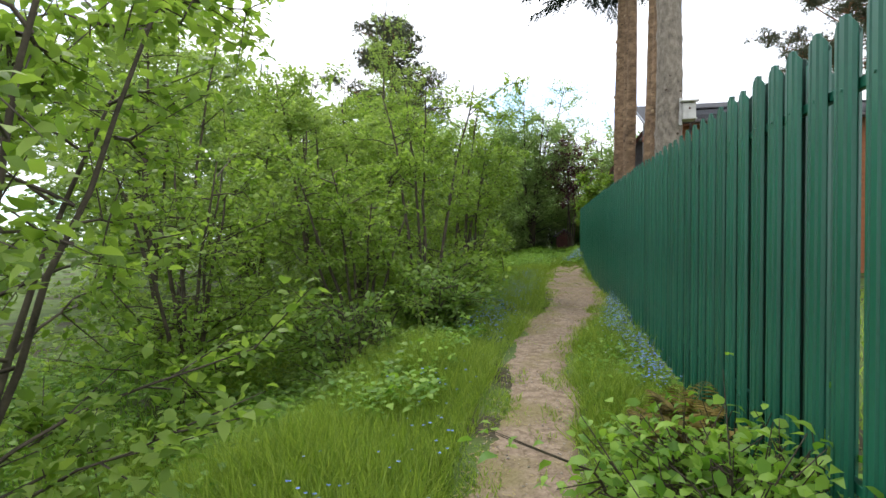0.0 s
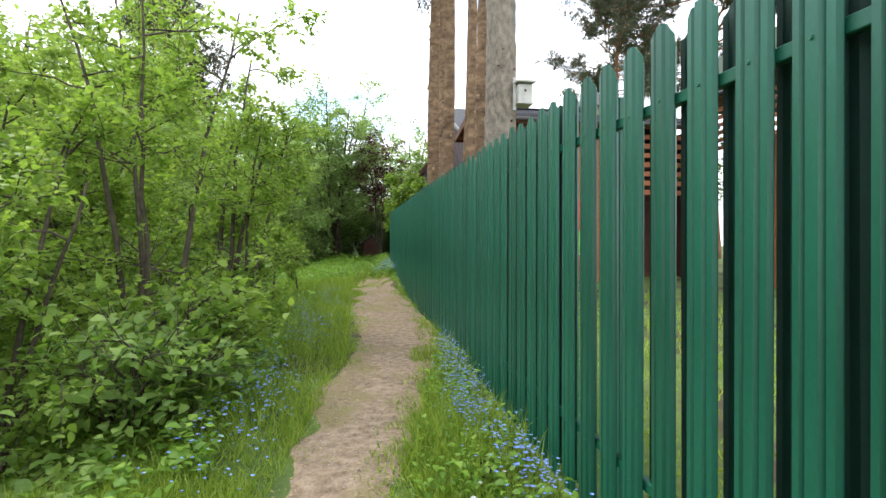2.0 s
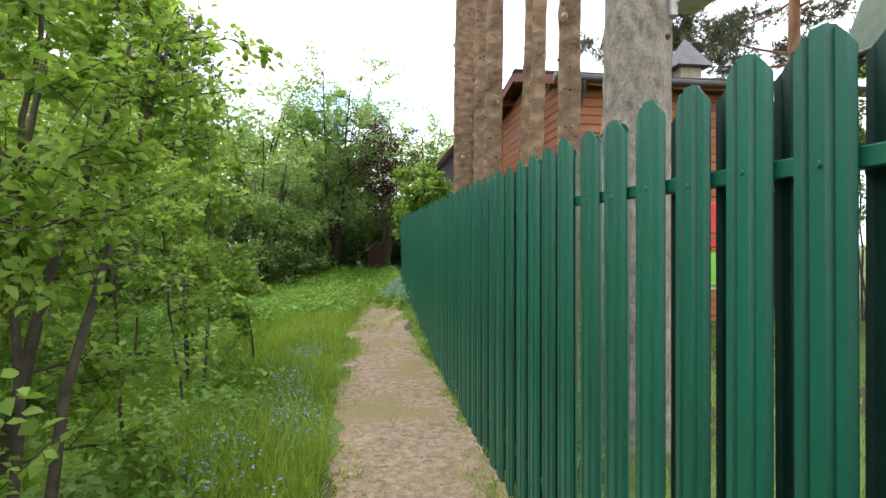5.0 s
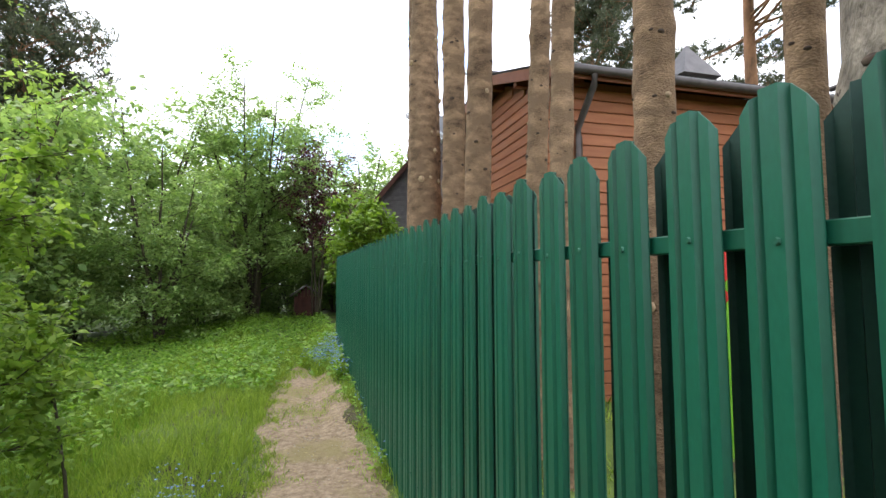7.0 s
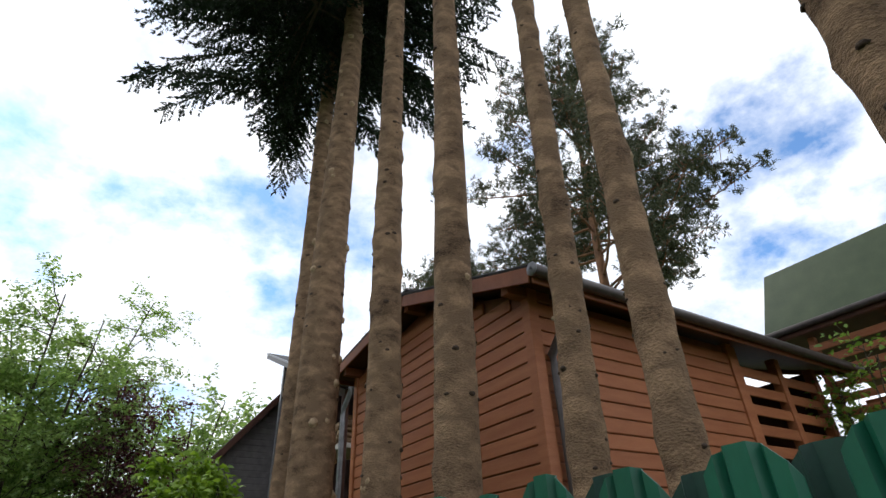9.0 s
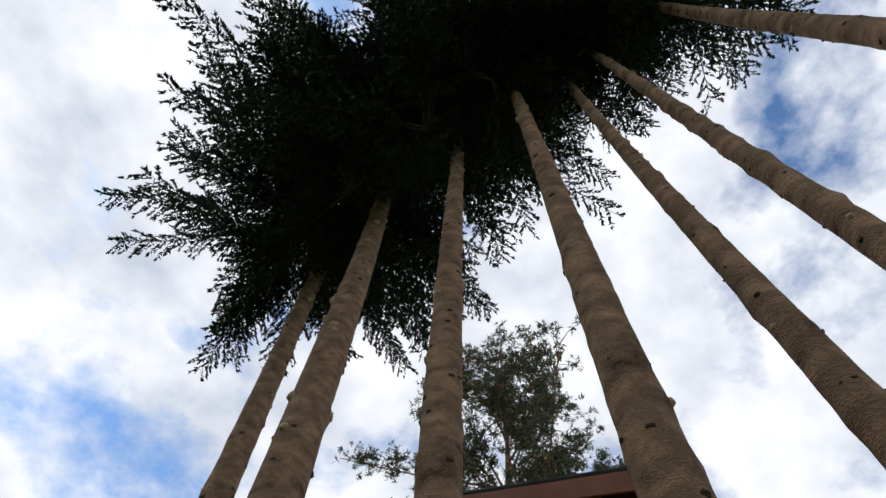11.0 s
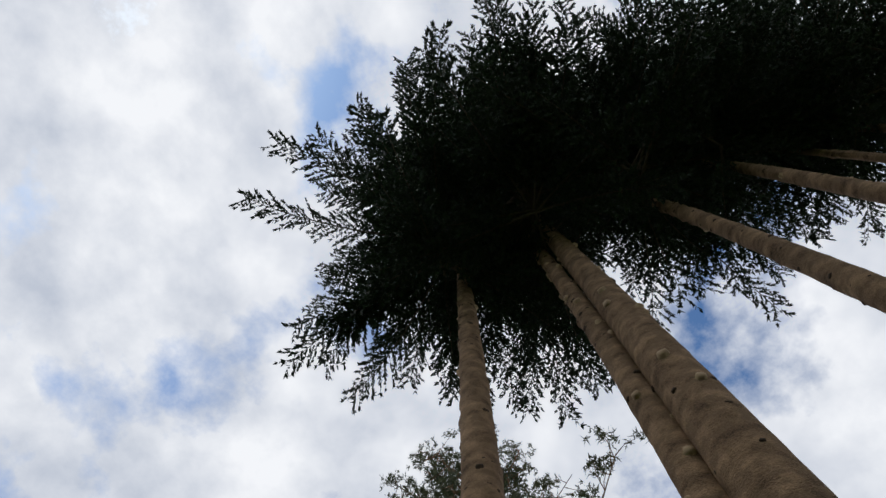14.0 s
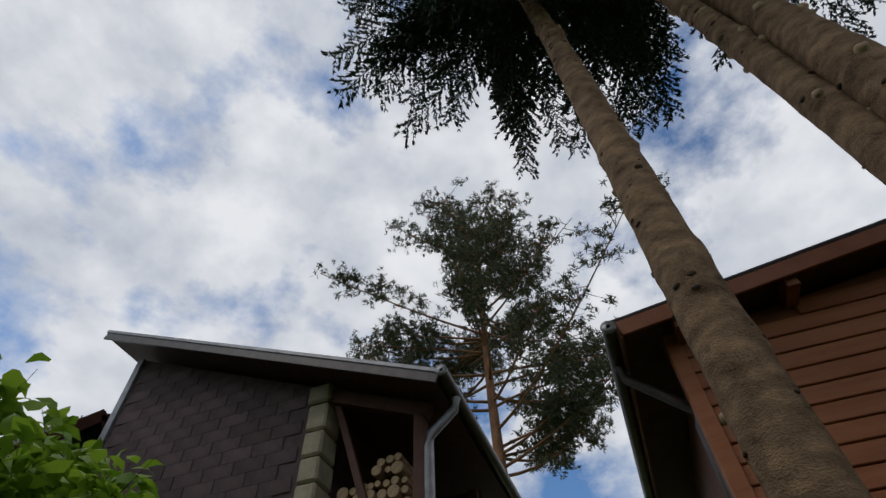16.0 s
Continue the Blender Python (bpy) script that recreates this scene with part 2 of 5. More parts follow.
def tube_arrays(points, radii, sides):
    """Rings round a bent line, closed at the end."""
    p = np.asarray(points, float)
    d = np.gradient(p, axis=0)
    d /= np.linalg.norm(d, axis=1)[:, None] + 1e-9
    ref = np.where(np.abs(d[:, 2:3]) > 0.9, [[1.0, 0, 0]], [[0, 0, 1.0]])
    u = np.cross(d, ref)
    u /= np.linalg.norm(u, axis=1)[:, None] + 1e-9
    w = np.cross(d, u)
    a = np.linspace(0, 2 * np.pi, sides, endpoint=False)
    r = np.asarray(radii, float)[:, None, None]
    ring = p[:, None] + r * (np.cos(a)[None, :, None] * u[:, None] + np.sin(a)[None, :, None] * w[:, None])
    n = len(p)
    i, j = np.meshgrid(np.arange(n - 1), np.arange(sides), indexing="ij")
    k = (j + 1) % sides
    f = np.stack([i * sides + j, i * sides + k, (i + 1) * sides + k, (i + 1) * sides + j], -1).reshape(-1, 4)
    return ring.reshape(-1, 3), f


def joined_tubes(name, tubes, material, smooth=True):
    """Many tubes in one mesh; tubes: (points, radii, sides)."""
    vs, fs, at = [], [], 0
    for p, r, s in tubes:
        v, f = tube_arrays(p, r, s)
        vs.append(v)
        fs.append(f + at)
        at += len(v)
    v, f = np.concatenate(vs), np.concatenate(fs)
    me = fast_mesh(name, v, f.ravel(), np.full(len(f), 4), material)
    if smooth:
        me.polygons.foreach_set("use_smooth", np.ones(len(me.polygons), bool))
    return me


def leaf_mesh(name, at, along, up, length, width, material, shape="leaf", droop=0.15):
    """Leaves at points: each a folded blade with a tip."""
    at, along, up = (np.asarray(a, float) for a in (at, along, up))
    n = len(at)
    along = along / (np.linalg.norm(along, axis=1)[:, None] + 1e-9)
    side = np.cross(along, up)
    side /= np.linalg.norm(side, axis=1)[:, None] + 1e-9
    nor = np.cross(side, along)
    L = np.broadcast_to(length, (n,))[:, None]
    W = np.broadcast_to(width, (n,))[:, None]
    if shape == "needle":
        pts = [at - side * W / 2, at + side * W / 2, at + along * L]
        v = np.stack(pts, 1).reshape(-1, 3)
        return fast_mesh(name, v, np.arange(3 * n), np.full(n, 3), material)
    if shape == "small":
        pts = [at, at + along * L * 0.5 - side * W / 2 + nor * W * 0.15, at + along * L - nor * L * droop, at + along * L * 0.5 + side * W / 2 + nor * W * 0.15]
        v = np.stack(pts, 1).reshape(-1, 3)
        return fast_mesh(name, v, np.arange(4 * n), np.full(n, 4), material)
    if shape == "blade":
        pts = [at - side * W / 2, at + side * W / 2, at + along * L * 0.55 + side * W * 0.4, at + along * L * 0.55 - side * W * 0.4, at + along * L * 0.95 + nor * L * droop]
        v = np.stack(pts, 1).reshape(-1, 3)
        o = (np.arange(n) * 5)[:, None]
        loops = (o + np.array([0, 1, 2, 3, 3, 2, 4])[None]).ravel()
        return fast_mesh(name, v, loops, np.tile([4, 3], n), material)
    pts = [at, at + along * L * 0.35 - side * W * 0.48 + nor * W * 0.14, at + along * L * 0.35 + side * W * 0.48 + nor * W * 0.14,
           at + along * L * 0.7 - side * W * 0.34 + nor * W * 0.05, at + along * L * 0.7 + side * W * 0.34 + nor * W * 0.05, at + along * L - nor * L * droop]
    v = np.stack(pts, 1).reshape(-1, 3)
    o = (np.arange(n) * 6)[:, None]
    loops = (o + np.array([0, 2, 1, 1, 2, 4, 3, 3, 4, 5])[None]).ravel()
    return fast_mesh(name, v, loops, np.tile([3, 4, 3], n), material)


# ---- the lie of the land ----
PROFILE = [(-60, -3.0), (-20, -1.0), (0, -0.05), (5, 0.20), (10, 0.43), (14, 0.50), (19, 0.57), (24, 0.75), (30, 1.02), (45, 1.5), (160, 3.0)]
PY, PZ = np.array(PROFILE).T


def ease(v, a, b):
    s = np.clip((v - a) / (b - a), 0, 1)
    return s * s * (3 - 2 * s)


def lie(x, y):
    x, y = np.asarray(x, float), np.asarray(y, float)
    z = np.interp(y, PY, PZ)
    deep = 0.62 - 0.42 * ease(y, 12, 19)
    z = z - deep * (1 - ease(x, -2.6, -0.75)) + 0.07 * np.exp(-((x + 0.55) / 0.3) ** 2)
    z = z - 0.3 * (1 - ease(x, -14, -4)) + 0.10 * ease(x, 1.0, 2.2)
    z = z + 0.30 * ease(y, 14, 21) * ease(x, 0.70, 1.15) * (1 - ease(y, 24, 30))
    bumps = 0.03 * np.sin(3.1 * x + 1.7 * y) * np.sin(2.3 * y - 0.8 * x) + 0.02 * np.sin(7.3 * x + 0.5) * np.sin(6.1 * y)
    return z + bumps * (0.3 + 0.7 * (np.abs(x - 0.45) > 0.8))


PATH_MID = [(-30, 0.1), (0, 0.08), (4, 0.14), (6.5, 0.17), (8, 0.42), (9.5, 0.66), (11, 0.70), (15, 0.60), (19.5, 0.55), (24, 0.3), (30, -0.4)]
PATH_WIDE = [(-30, 0.6), (0, 0.60), (4, 0.64), (6.5, 0.66), (9.5, 0.95), (11, 1.12), (15, 1.15), (17.5, 1.0), (19.5, 0.75), (20.6, 0.3), (21.2, 0.04), (30, 0.02)]
MY, MX = np.array(PATH_MID).T
WY, WW = np.array(PATH_WIDE).T


def on_path(x, y, margin=0.0):
    mid, half = np.interp(y, MY, MX), np.interp(y, WY, WW) / 2
    wob = 0.05 * np.sin(5.3 * y) + 0.03 * np.sin(11.0 * y + 1.3)
    return np.abs(x - mid - 0.4 * wob) < half + wob * 0.6 + margin


def build_ground():
    xs = np.unique(np.concatenate([np.linspace(-150, -12, 24), np.linspace(-12, -4, 25), np.linspace(-4, 3, 61), np.linspace(3, 14, 34), np.linspace(14, 150, 24)]))
    ys = np.unique(np.concatenate([np.linspace(-60, -4, 18), np.linspace(-4, 32, 241), np.linspace(32, 60, 29), np.linspace(60, 200, 20)]))
    gx, gy = np.meshgrid(xs, ys, indexing="ij")
    v = np.stack([gx, gy, lie(gx, gy)], -1).reshape(-1, 3)
    nx, ny = gx.shape
    i, j = np.meshgrid(np.arange(nx - 1), np.arange(ny - 1), indexing="ij")
    f = np.stack([i * ny + j, (i + 1) * ny + j, (i + 1) * ny + j + 1, i * ny + j + 1], -1).reshape(-1, 4)
    me = fast_mesh("ground", v, f.ravel(), np.full(len(f), 4), SOIL)
    me.polygons.foreach_set("use_smooth", np.ones(len(f), bool))
    tagged(new("ground", me), "mossy green meadow ground sloping down beside the footpath", "ground", kind="structure")


def build_path():
    ys = np.arange(-6, 21.1, 0.06)
    across = np.linspace(-1, 1, 25)
    rng = np.random.default_rng(5)
    mid, half = np.interp(ys, MY, MX), np.interp(ys, WY, WW) / 2
    slow = np.hanning(23) / np.hanning(23).sum() * 4.0
    rag_l, rag_r = (np.convolve(rng.normal(0, 0.035, len(ys)), np.ones(5) / 3, "same") + np.convolve(rng.normal(0, 0.065, len(ys)), slow, "same") for _ in range(2))
    left, right = mid - half + rag_l, mid + half + rag_r
    x = left[:, None] + (right - left)[:, None] * (across + 1)[None] / 2
    y = np.broadcast_to(ys[:, None], x.shape)
    z = lie(x, y) + 0.022 - 0.03 * np.abs(across)[None] ** 6 + rng.normal(0, 0.002, x.shape) + 0.006 * np.sin(9 * x + 4 * y) * np.sin(7 * y - 5 * x)
    v = np.stack([x, y, z], -1).reshape(-1, 3)
    n, m = x.shape
    i, j = np.meshgrid(np.arange(n - 1), np.arange(m - 1), indexing="ij")
    f = np.stack([i * m + j, i * m + j + 1, (i + 1) * m + j + 1, (i + 1) * m + j], -1).reshape(-1, 4)
    me = fast_mesh("footpath", v, f.ravel(), np.full(len(f), 4), DIRT)
    me.polygons.foreach_set("use_smooth", np.ones(len(f), bool))
    tagged(new("footpath", me), "narrow trodden footpath of pale dry dirt", "path", kind="structure")


build_ground()
build_path()

# ---- the green fence ----
FENCE_X, SLAT_W, SLAT_H = 1.300, 0.158, 2.22
Y0, Y1 = -3.9, 21.55
SLOPE = 0.0276
TOP0, RAIL_HI, RAIL_LO = 2.158, 1.885, 0.44
# the fence bends a little towards the path; slats stand at slightly uneven steps
BEND_Y, BEND_X = (-4.0, 6.0, 8.5, 11.3, 24.0), (1.370, 1.345, 1.305, 1.250, 1.250)
STEP_K = (-73, -35, -30, -26, -23, -21, -17, -13, -9, 0, 12, 49)
STEP_Y = (-4.0, 3.98, 5.03, 5.88, 6.516, 6.88, 7.70, 8.467, 9.309, 11.262, 13.81, 21.67)


def fence_x(y):
    return float(np.interp(y, BEND_Y, BEND_X))


def slat_mesh():
    """Pressed steel slat: three ribs, rounded top, local y across, ribs toward -x, z from 0."""
    prof = [(0, 0), (0.008, 0.016), (0.034, 0.019), (0.045, 0.003), (0.058, 0.022), (0.100, 0.022), (0.113, 0.003), (0.124, 0.019), (0.150, 0.016), (0.158, 0)]
    rows = (0.0, SLAT_H - 0.075, SLAT_H - 0.03, SLAT_H)
    v, f = [], []
    for back in (0, 1):
        for z in rows:
            for y, d in prof:
                u = (y - SLAT_W / 2) / (SLAT_W / 2)
                arch = SLAT_H - 0.07 * (1 - math.sqrt(max(0.0, 1 - 0.97 * u * u)))
                v.append((-d + 0.004 * back, y - SLAT_W / 2, min(z, arch)))
    n, r = len(prof), len(rows)
    for back in (0, 1):
        o = back * n * r
        for k in range(r - 1):
            for i in range(n - 1):
                q = (o + k * n + i, o + k * n + i + 1, o + (k + 1) * n + i + 1, o + (k + 1) * n + i)
                f.append(q if back else q[::-1])
    o = n * r
    for k in range(r - 1):
        f.append((k * n, (k + 1) * n, o + (k + 1) * n, o + k * n))
        f.append((k * n + n - 1, o + k * n + n - 1, o + (k + 1) * n + n - 1, (k + 1) * n + n - 1))
    for i in range(n - 1):
        f.append(((r - 1) * n + i, (r - 1) * n + i + 1, o + (r - 1) * n + i + 1, o + (r - 1) * n + i))
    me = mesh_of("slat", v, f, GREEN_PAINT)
    # Back sheet takes the dark coat with the gap shade in its colour.
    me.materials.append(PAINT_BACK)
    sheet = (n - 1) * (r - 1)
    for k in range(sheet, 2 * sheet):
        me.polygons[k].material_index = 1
    return me


def screw_mesh():
    bm = bmesh.new()
    bmesh.ops.create_cone(bm, cap_ends=True, segments=6, radius1=0.0085, radius2=0.006, depth=0.008)
    for v in bm.verts:
        v.co = Vector((-v.co.z, v.co.x, v.co.y))
    me = bpy.data.meshes.new("screw")
    bm.to_mesh(me)
    bm.free()
    me.materials.append(STEEL)
    return me


def build_fence():
    fence = thing("fence", (FENCE_X, 0, 0), "tall green painted steel fence with slats on both sides", "fence")
    slat, screw = slat_mesh(), screw_mesh()
    rng = random.Random(3)
    mids = np.interp(np.arange(-72, 49), STEP_K, STEP_Y)
    for i, y in enumerate(mids):
        y = float(y) + (0.02 if y > 10 else 0.0) + rng.uniform(-0.006, 0.006)
        fx = fence_x(y) - FENCE_X
        skew = 1.2 if 6 < y < 11.3 else 0.0
        s = part("slat", slat, fence)
        s.location = (fx - 0.002, y, TOP0 - SLAT_H + SLOPE * y + rng.uniform(-0.012, 0.012))
        s.rotation_euler = (radians(rng.uniform(-0.3, 0.3)), 0, radians(skew + rng.uniform(-1.5, 1.5)))
        s.scale = (0.85, 0.85 if y < 9.4 else 0.93, 1)
        if 0 < y < 18:
            for z in (RAIL_HI, RAIL_LO):
                k = part("screw", screw, s)
                k.location = (-0.024, rng.uniform(-0.006, 0.006), z - TOP0 + SLAT_H)
        yb = y + 0.106
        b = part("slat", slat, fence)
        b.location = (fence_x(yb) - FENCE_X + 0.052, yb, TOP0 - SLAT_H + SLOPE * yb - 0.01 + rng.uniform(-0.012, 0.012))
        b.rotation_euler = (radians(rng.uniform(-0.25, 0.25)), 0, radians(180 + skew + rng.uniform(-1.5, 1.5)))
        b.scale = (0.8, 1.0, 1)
    spans = [(lo, hi) for lo, hi in zip((Y0,) + BEND_Y[1:4], BEND_Y[1:4] + (Y1,))]
    for z in (RAIL_HI, RAIL_LO):
        for lo, hi in spans:
            a, c = (fence_x(lo) - FENCE_X + 0.026, lo, z + SLOPE * lo), (fence_x(hi) - FENCE_X + 0.026, hi, z + SLOPE * hi)
            part("rail", beam_mesh("rail", a, c, 0.032, 0.042, GREEN_PAINT, 0.003), fence)
    post = box_mesh("post", 0.05, 0.11, -0.03, 0.03, -2.4, 0.0, GREEN_PAINT)
    y = Y0 + 0.12
    while y < Y1 + 0.1:
        p = part("post", post, fence)
        p.location = (fence_x(y) - FENCE_X + 0.03, y, TOP0 - 0.12 + SLOPE * y)
        y += 2.44


build_fence()

# ---- red timber house ----
HX, HY0, HY1 = 3.63, 16.38, 20.45      # gable wall plane, side walls
EAVE_Z, RIDGE_Z, RIDGE_Y, VERGE_X = 4.70, 5.50, 18.42, 3.33
EAVE_Y0, EAVE_Y1 = 16.00, 20.86


def roof_z(y):
    return RIDGE_Z - 0.330 * (RIDGE_Y - y) if y < RIDGE_Y else RIDGE_Z - 0.125 * (y - RIDGE_Y)


def corrugated(name, x0, x1, ya, za, yb, zb, material, wave=0.075, amp=0.016, thick=0.012):
    """Wavy roofing sheet; waves run up the slope."""
    n = int((x1 - x0) / wave * 8)
    xs = np.linspace(x0, x1, n)
    dz = amp * np.sin(xs * 2 * np.pi / wave)
    v = [(x, y, z + d - t) for t in (0, thick) for y, z in ((ya, za), (yb, zb)) for x, d in zip(xs, dz)]
    f = []
    for i in range(n - 1):
        f += [(i, i + 1, n + i + 1, n + i), (2 * n + i, 3 * n + i, 3 * n + i + 1, 2 * n + i + 1), (i, 2 * n + i, 2 * n + i + 1, i + 1), (n + i, n + i + 1, 3 * n + i + 1, 3 * n + i)]
    f += [(0, n, 3 * n, 2 * n), (n - 1, 3 * n - 1, 4 * n - 1, 2 * n - 1)]
    return mesh_of(name, v, f, material, True)


def build_red_house():
    g = float(lie(HX, HY0)) - 0.1
    house = thing("timber_house", (HX, HY0, g), "red-brown board-clad wooden house with dark corrugated roof", "house")
    h0 = Vector((HX, HY0, g))

    def add(name, me, parent=house, label=""):
        me.transform(Matrix.Translation(-h0 if parent is house else (0, 0, 0)))
        return part(name, me, parent, label)

    pent = [(HX + 0.03, HY0 + 0.03, g), (HX + 0.03, HY1 - 0.03, g), (HX + 0.03, HY1 - 0.03, roof_z(HY1) - 0.1), (HX + 0.03, RIDGE_Y, RIDGE_Z - 0.12), (HX + 0.03, HY0 + 0.03, roof_z(HY0) - 0.1)]
    far = [(6.9, y, z) for _, y, z in pent]
    v = pent + far
    f = [(0, 1, 2, 3, 4), (9, 8, 7, 6, 5), (0, 4, 9, 5), (1, 6, 7, 2), (4, 3, 8, 9), (3, 2, 7, 8), (0, 5, 6, 1)]
    core = add("wall", mesh_of("wall", v, f, RED_TRIM), label="boarded timber walls")
    # boards of the gable and of the side, each a piece
    board_h, z = 0.148, g + 0.05
    k = 0
    while z < RIDGE_Z - 0.2:
        top = z + board_h
        lo, hi = HY0 + 0.02, HY1 - 0.02
        if top > roof_z(HY0) - 0.1:
            lim = max(0.0, RIDGE_Z - 0.13 - top)
            lo, hi = max(lo, RIDGE_Y - lim / 0.330), min(hi, RIDGE_Y + lim / 0.125)
        if hi - lo > 0.2:
            b = box_mesh("board", HX, HX + 0.026, lo, hi, z, top - 0.012, RED_BOARD, 0.007)
            b.transform(Matrix.Translation(-h0))
            part("board", b, core)
        if top < roof_z(HY0) - 0.08:
            b = box_mesh("board", HX + 0.02, 6.9, HY0, HY0 + 0.026, z, top - 0.012, RED_BOARD, 0.007)
            b.transform(Matrix.Translation(-h0))
            part("board", b, core)
        z = top
        k += 1
    for x, y in ((HX, HY0), (HX, HY1), (6.85, HY0)):
        add("corner_board", box_mesh("corner_board", x - 0.025, x + 0.10, y - 0.025, y + 0.09, g, roof_z(y) - 0.06, RED_BOARD, 0.006))
    # roof slopes, soffit, verge and eave boards
    x0, x1 = VERGE_X, 9.25
    roof = add("roof", corrugated("roof", x0, x1, EAVE_Y0 - 0.04, EAVE_Z + 0.04, RIDGE_Y, RIDGE_Z + 0.06, ROOFING))
    add("roof", corrugated("roof", x0, x1, EAVE_Y1 + 0.04, roof_z(EAVE_Y1) + 0.04, RIDGE_Y, RIDGE_Z + 0.06, ROOFING))
    add("ridge_cap", beam_mesh("ridge_cap", (x0, RIDGE_Y, RIDGE_Z + 0.08), (x1, RIDGE_Y, RIDGE_Z + 0.08), 0.22, 0.035, ROOFING))
    for ya, yb in ((EAVE_Y0, RIDGE_Y), (EAVE_Y1, RIDGE_Y)):
        za, zb = roof_z(ya), roof_z(yb)
        v = [(x, y, z - t) for t in (0.02, 0.06) for x in (x0 + 0.02, x1 - 0.02) for y, z in ((ya, za), (yb, zb))]
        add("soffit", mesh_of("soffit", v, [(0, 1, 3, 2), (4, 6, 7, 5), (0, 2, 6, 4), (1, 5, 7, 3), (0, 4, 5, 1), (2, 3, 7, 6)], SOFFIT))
        for x in (x0 + 0.012, x1 - 0.012):
            add("verge_board", beam_mesh("verge_board", (x, ya, za - 0.05), (x, yb, zb - 0.05), 0.025, 0.15, RED_TRIM))
        add("eave_board", beam_mesh("eave_board", (x0 + 0.03, ya, za - 0.06), (x1 - 0.03, ya, za - 0.06), 0.025, 0.13, RED_TRIM))
        s = -1 if ya < RIDGE_Y else 1
        bm_pts = [(x0 - 0.03, ya + s * 0.075, za - 0.035), (x1 + 0.02, ya + s * 0.075, za - 0.05)]
        gut = add("gutter", joined_tubes("gutter", [([Vector(bm_pts[0]).lerp(Vector(bm_pts[1]), i / 6) for i in range(7)], [0.058] * 7, 12)], GUTTER), label="dark brown metal gutter")
        caps = [([Vector(p) + Vector((o, 0, 0)) for o in (-0.012, -0.004, 0.004, 0.012)], [0.02, 0.066, 0.066, 0.02], 12) for p in bm_pts]
        for one in caps:
            cap = joined_tubes("end_cap", [one], ZINC)
            cap.transform(Matrix.Translation(-h0))
            part("end_cap", cap, gut)
        # brackets and a downpipe that bends back to the wall
        wall_y = HY0 - 0.07 if s < 0 else HY1 + 0.07
        px = HX + 0.16
        pipe = [(px, ya + s * 0.075, za - 0.08), (px, ya + s * 0.06, za - 0.2), (px, wall_y - s * 0.02, za - 0.62), (px, wall_y, za - 0.74), (px, wall_y, za - 2.0), (px, wall_y, g + 0.15)]
        add("downpipe", joined_tubes("downpipe", [(pipe, [0.042] * 6, 12)], GUTTER), label="dark brown metal downpipe")
    # exposed purlins under the gable overhang
    for y in (HY0 + 0.05, RIDGE_Y - 1.1, RIDGE_Y, RIDGE_Y + 1.1, HY1 - 0.05):
        add("purlin", beam_mesh("purlin", (VERGE_X + 0.05, y, roof_z(y) - 0.13), (HX + 0.3, y, roof_z(y) - 0.13), 0.1, 0.12, RED_TRIM))
    # open veranda at the far end: posts and a slatted rail
    for x in (7.0, 8.0, 8.95):
        add("veranda_post", box_mesh("veranda_post", x - 0.06, x + 0.06, HY0, HY0 + 0.12, g, roof_z(HY0) - 0.08, RED_BOARD))
    # Added back and end panels, coloured dark for the shade under the eave.
    add("veranda_shade_back", box_mesh("veranda_shade_back", 6.9, 9.0, HY0 + 1.2, HY0 + 1.3, g, roof_z(HY0) + 0.1, SOFFIT))
    add("veranda_shade_end", box_mesh("veranda_shade_end", 8.98, 9.06, HY0 + 0.1, HY0 + 1.2, g, roof_z(HY0) - 0.1, SOFFIT))
    zz = g + 2.35
    while zz < roof_z(HY0) - 0.35:
        add("rail_slat", box_mesh("rail_slat", 7.06, 8.9, HY0 + 0.02, HY0 + 0.05, zz, zz + 0.13, RED_BOARD))
        zz += 0.24
    # upstairs window in the gable
    wy0, wy1, wz0, wz1 = 19.5, 20.15, g + 1.2, g + 2.5
    win = add("window", box_mesh("window", HX - 0.035, HX + 0.01, wy0, wy1, wz0, wz1, PALE_WOOD))
    gl = box_mesh("pane", HX - 0.040, HX - 0.034, wy0 + 0.08, wy1 - 0.08, wz0 + 0.08, wz1 - 0.08, GLASS, 0)
    gl.transform(Matrix.Translation(-h0))
    part("pane", gl, win)


build_red_house()

# ---- dark shingled house with the wood store ----


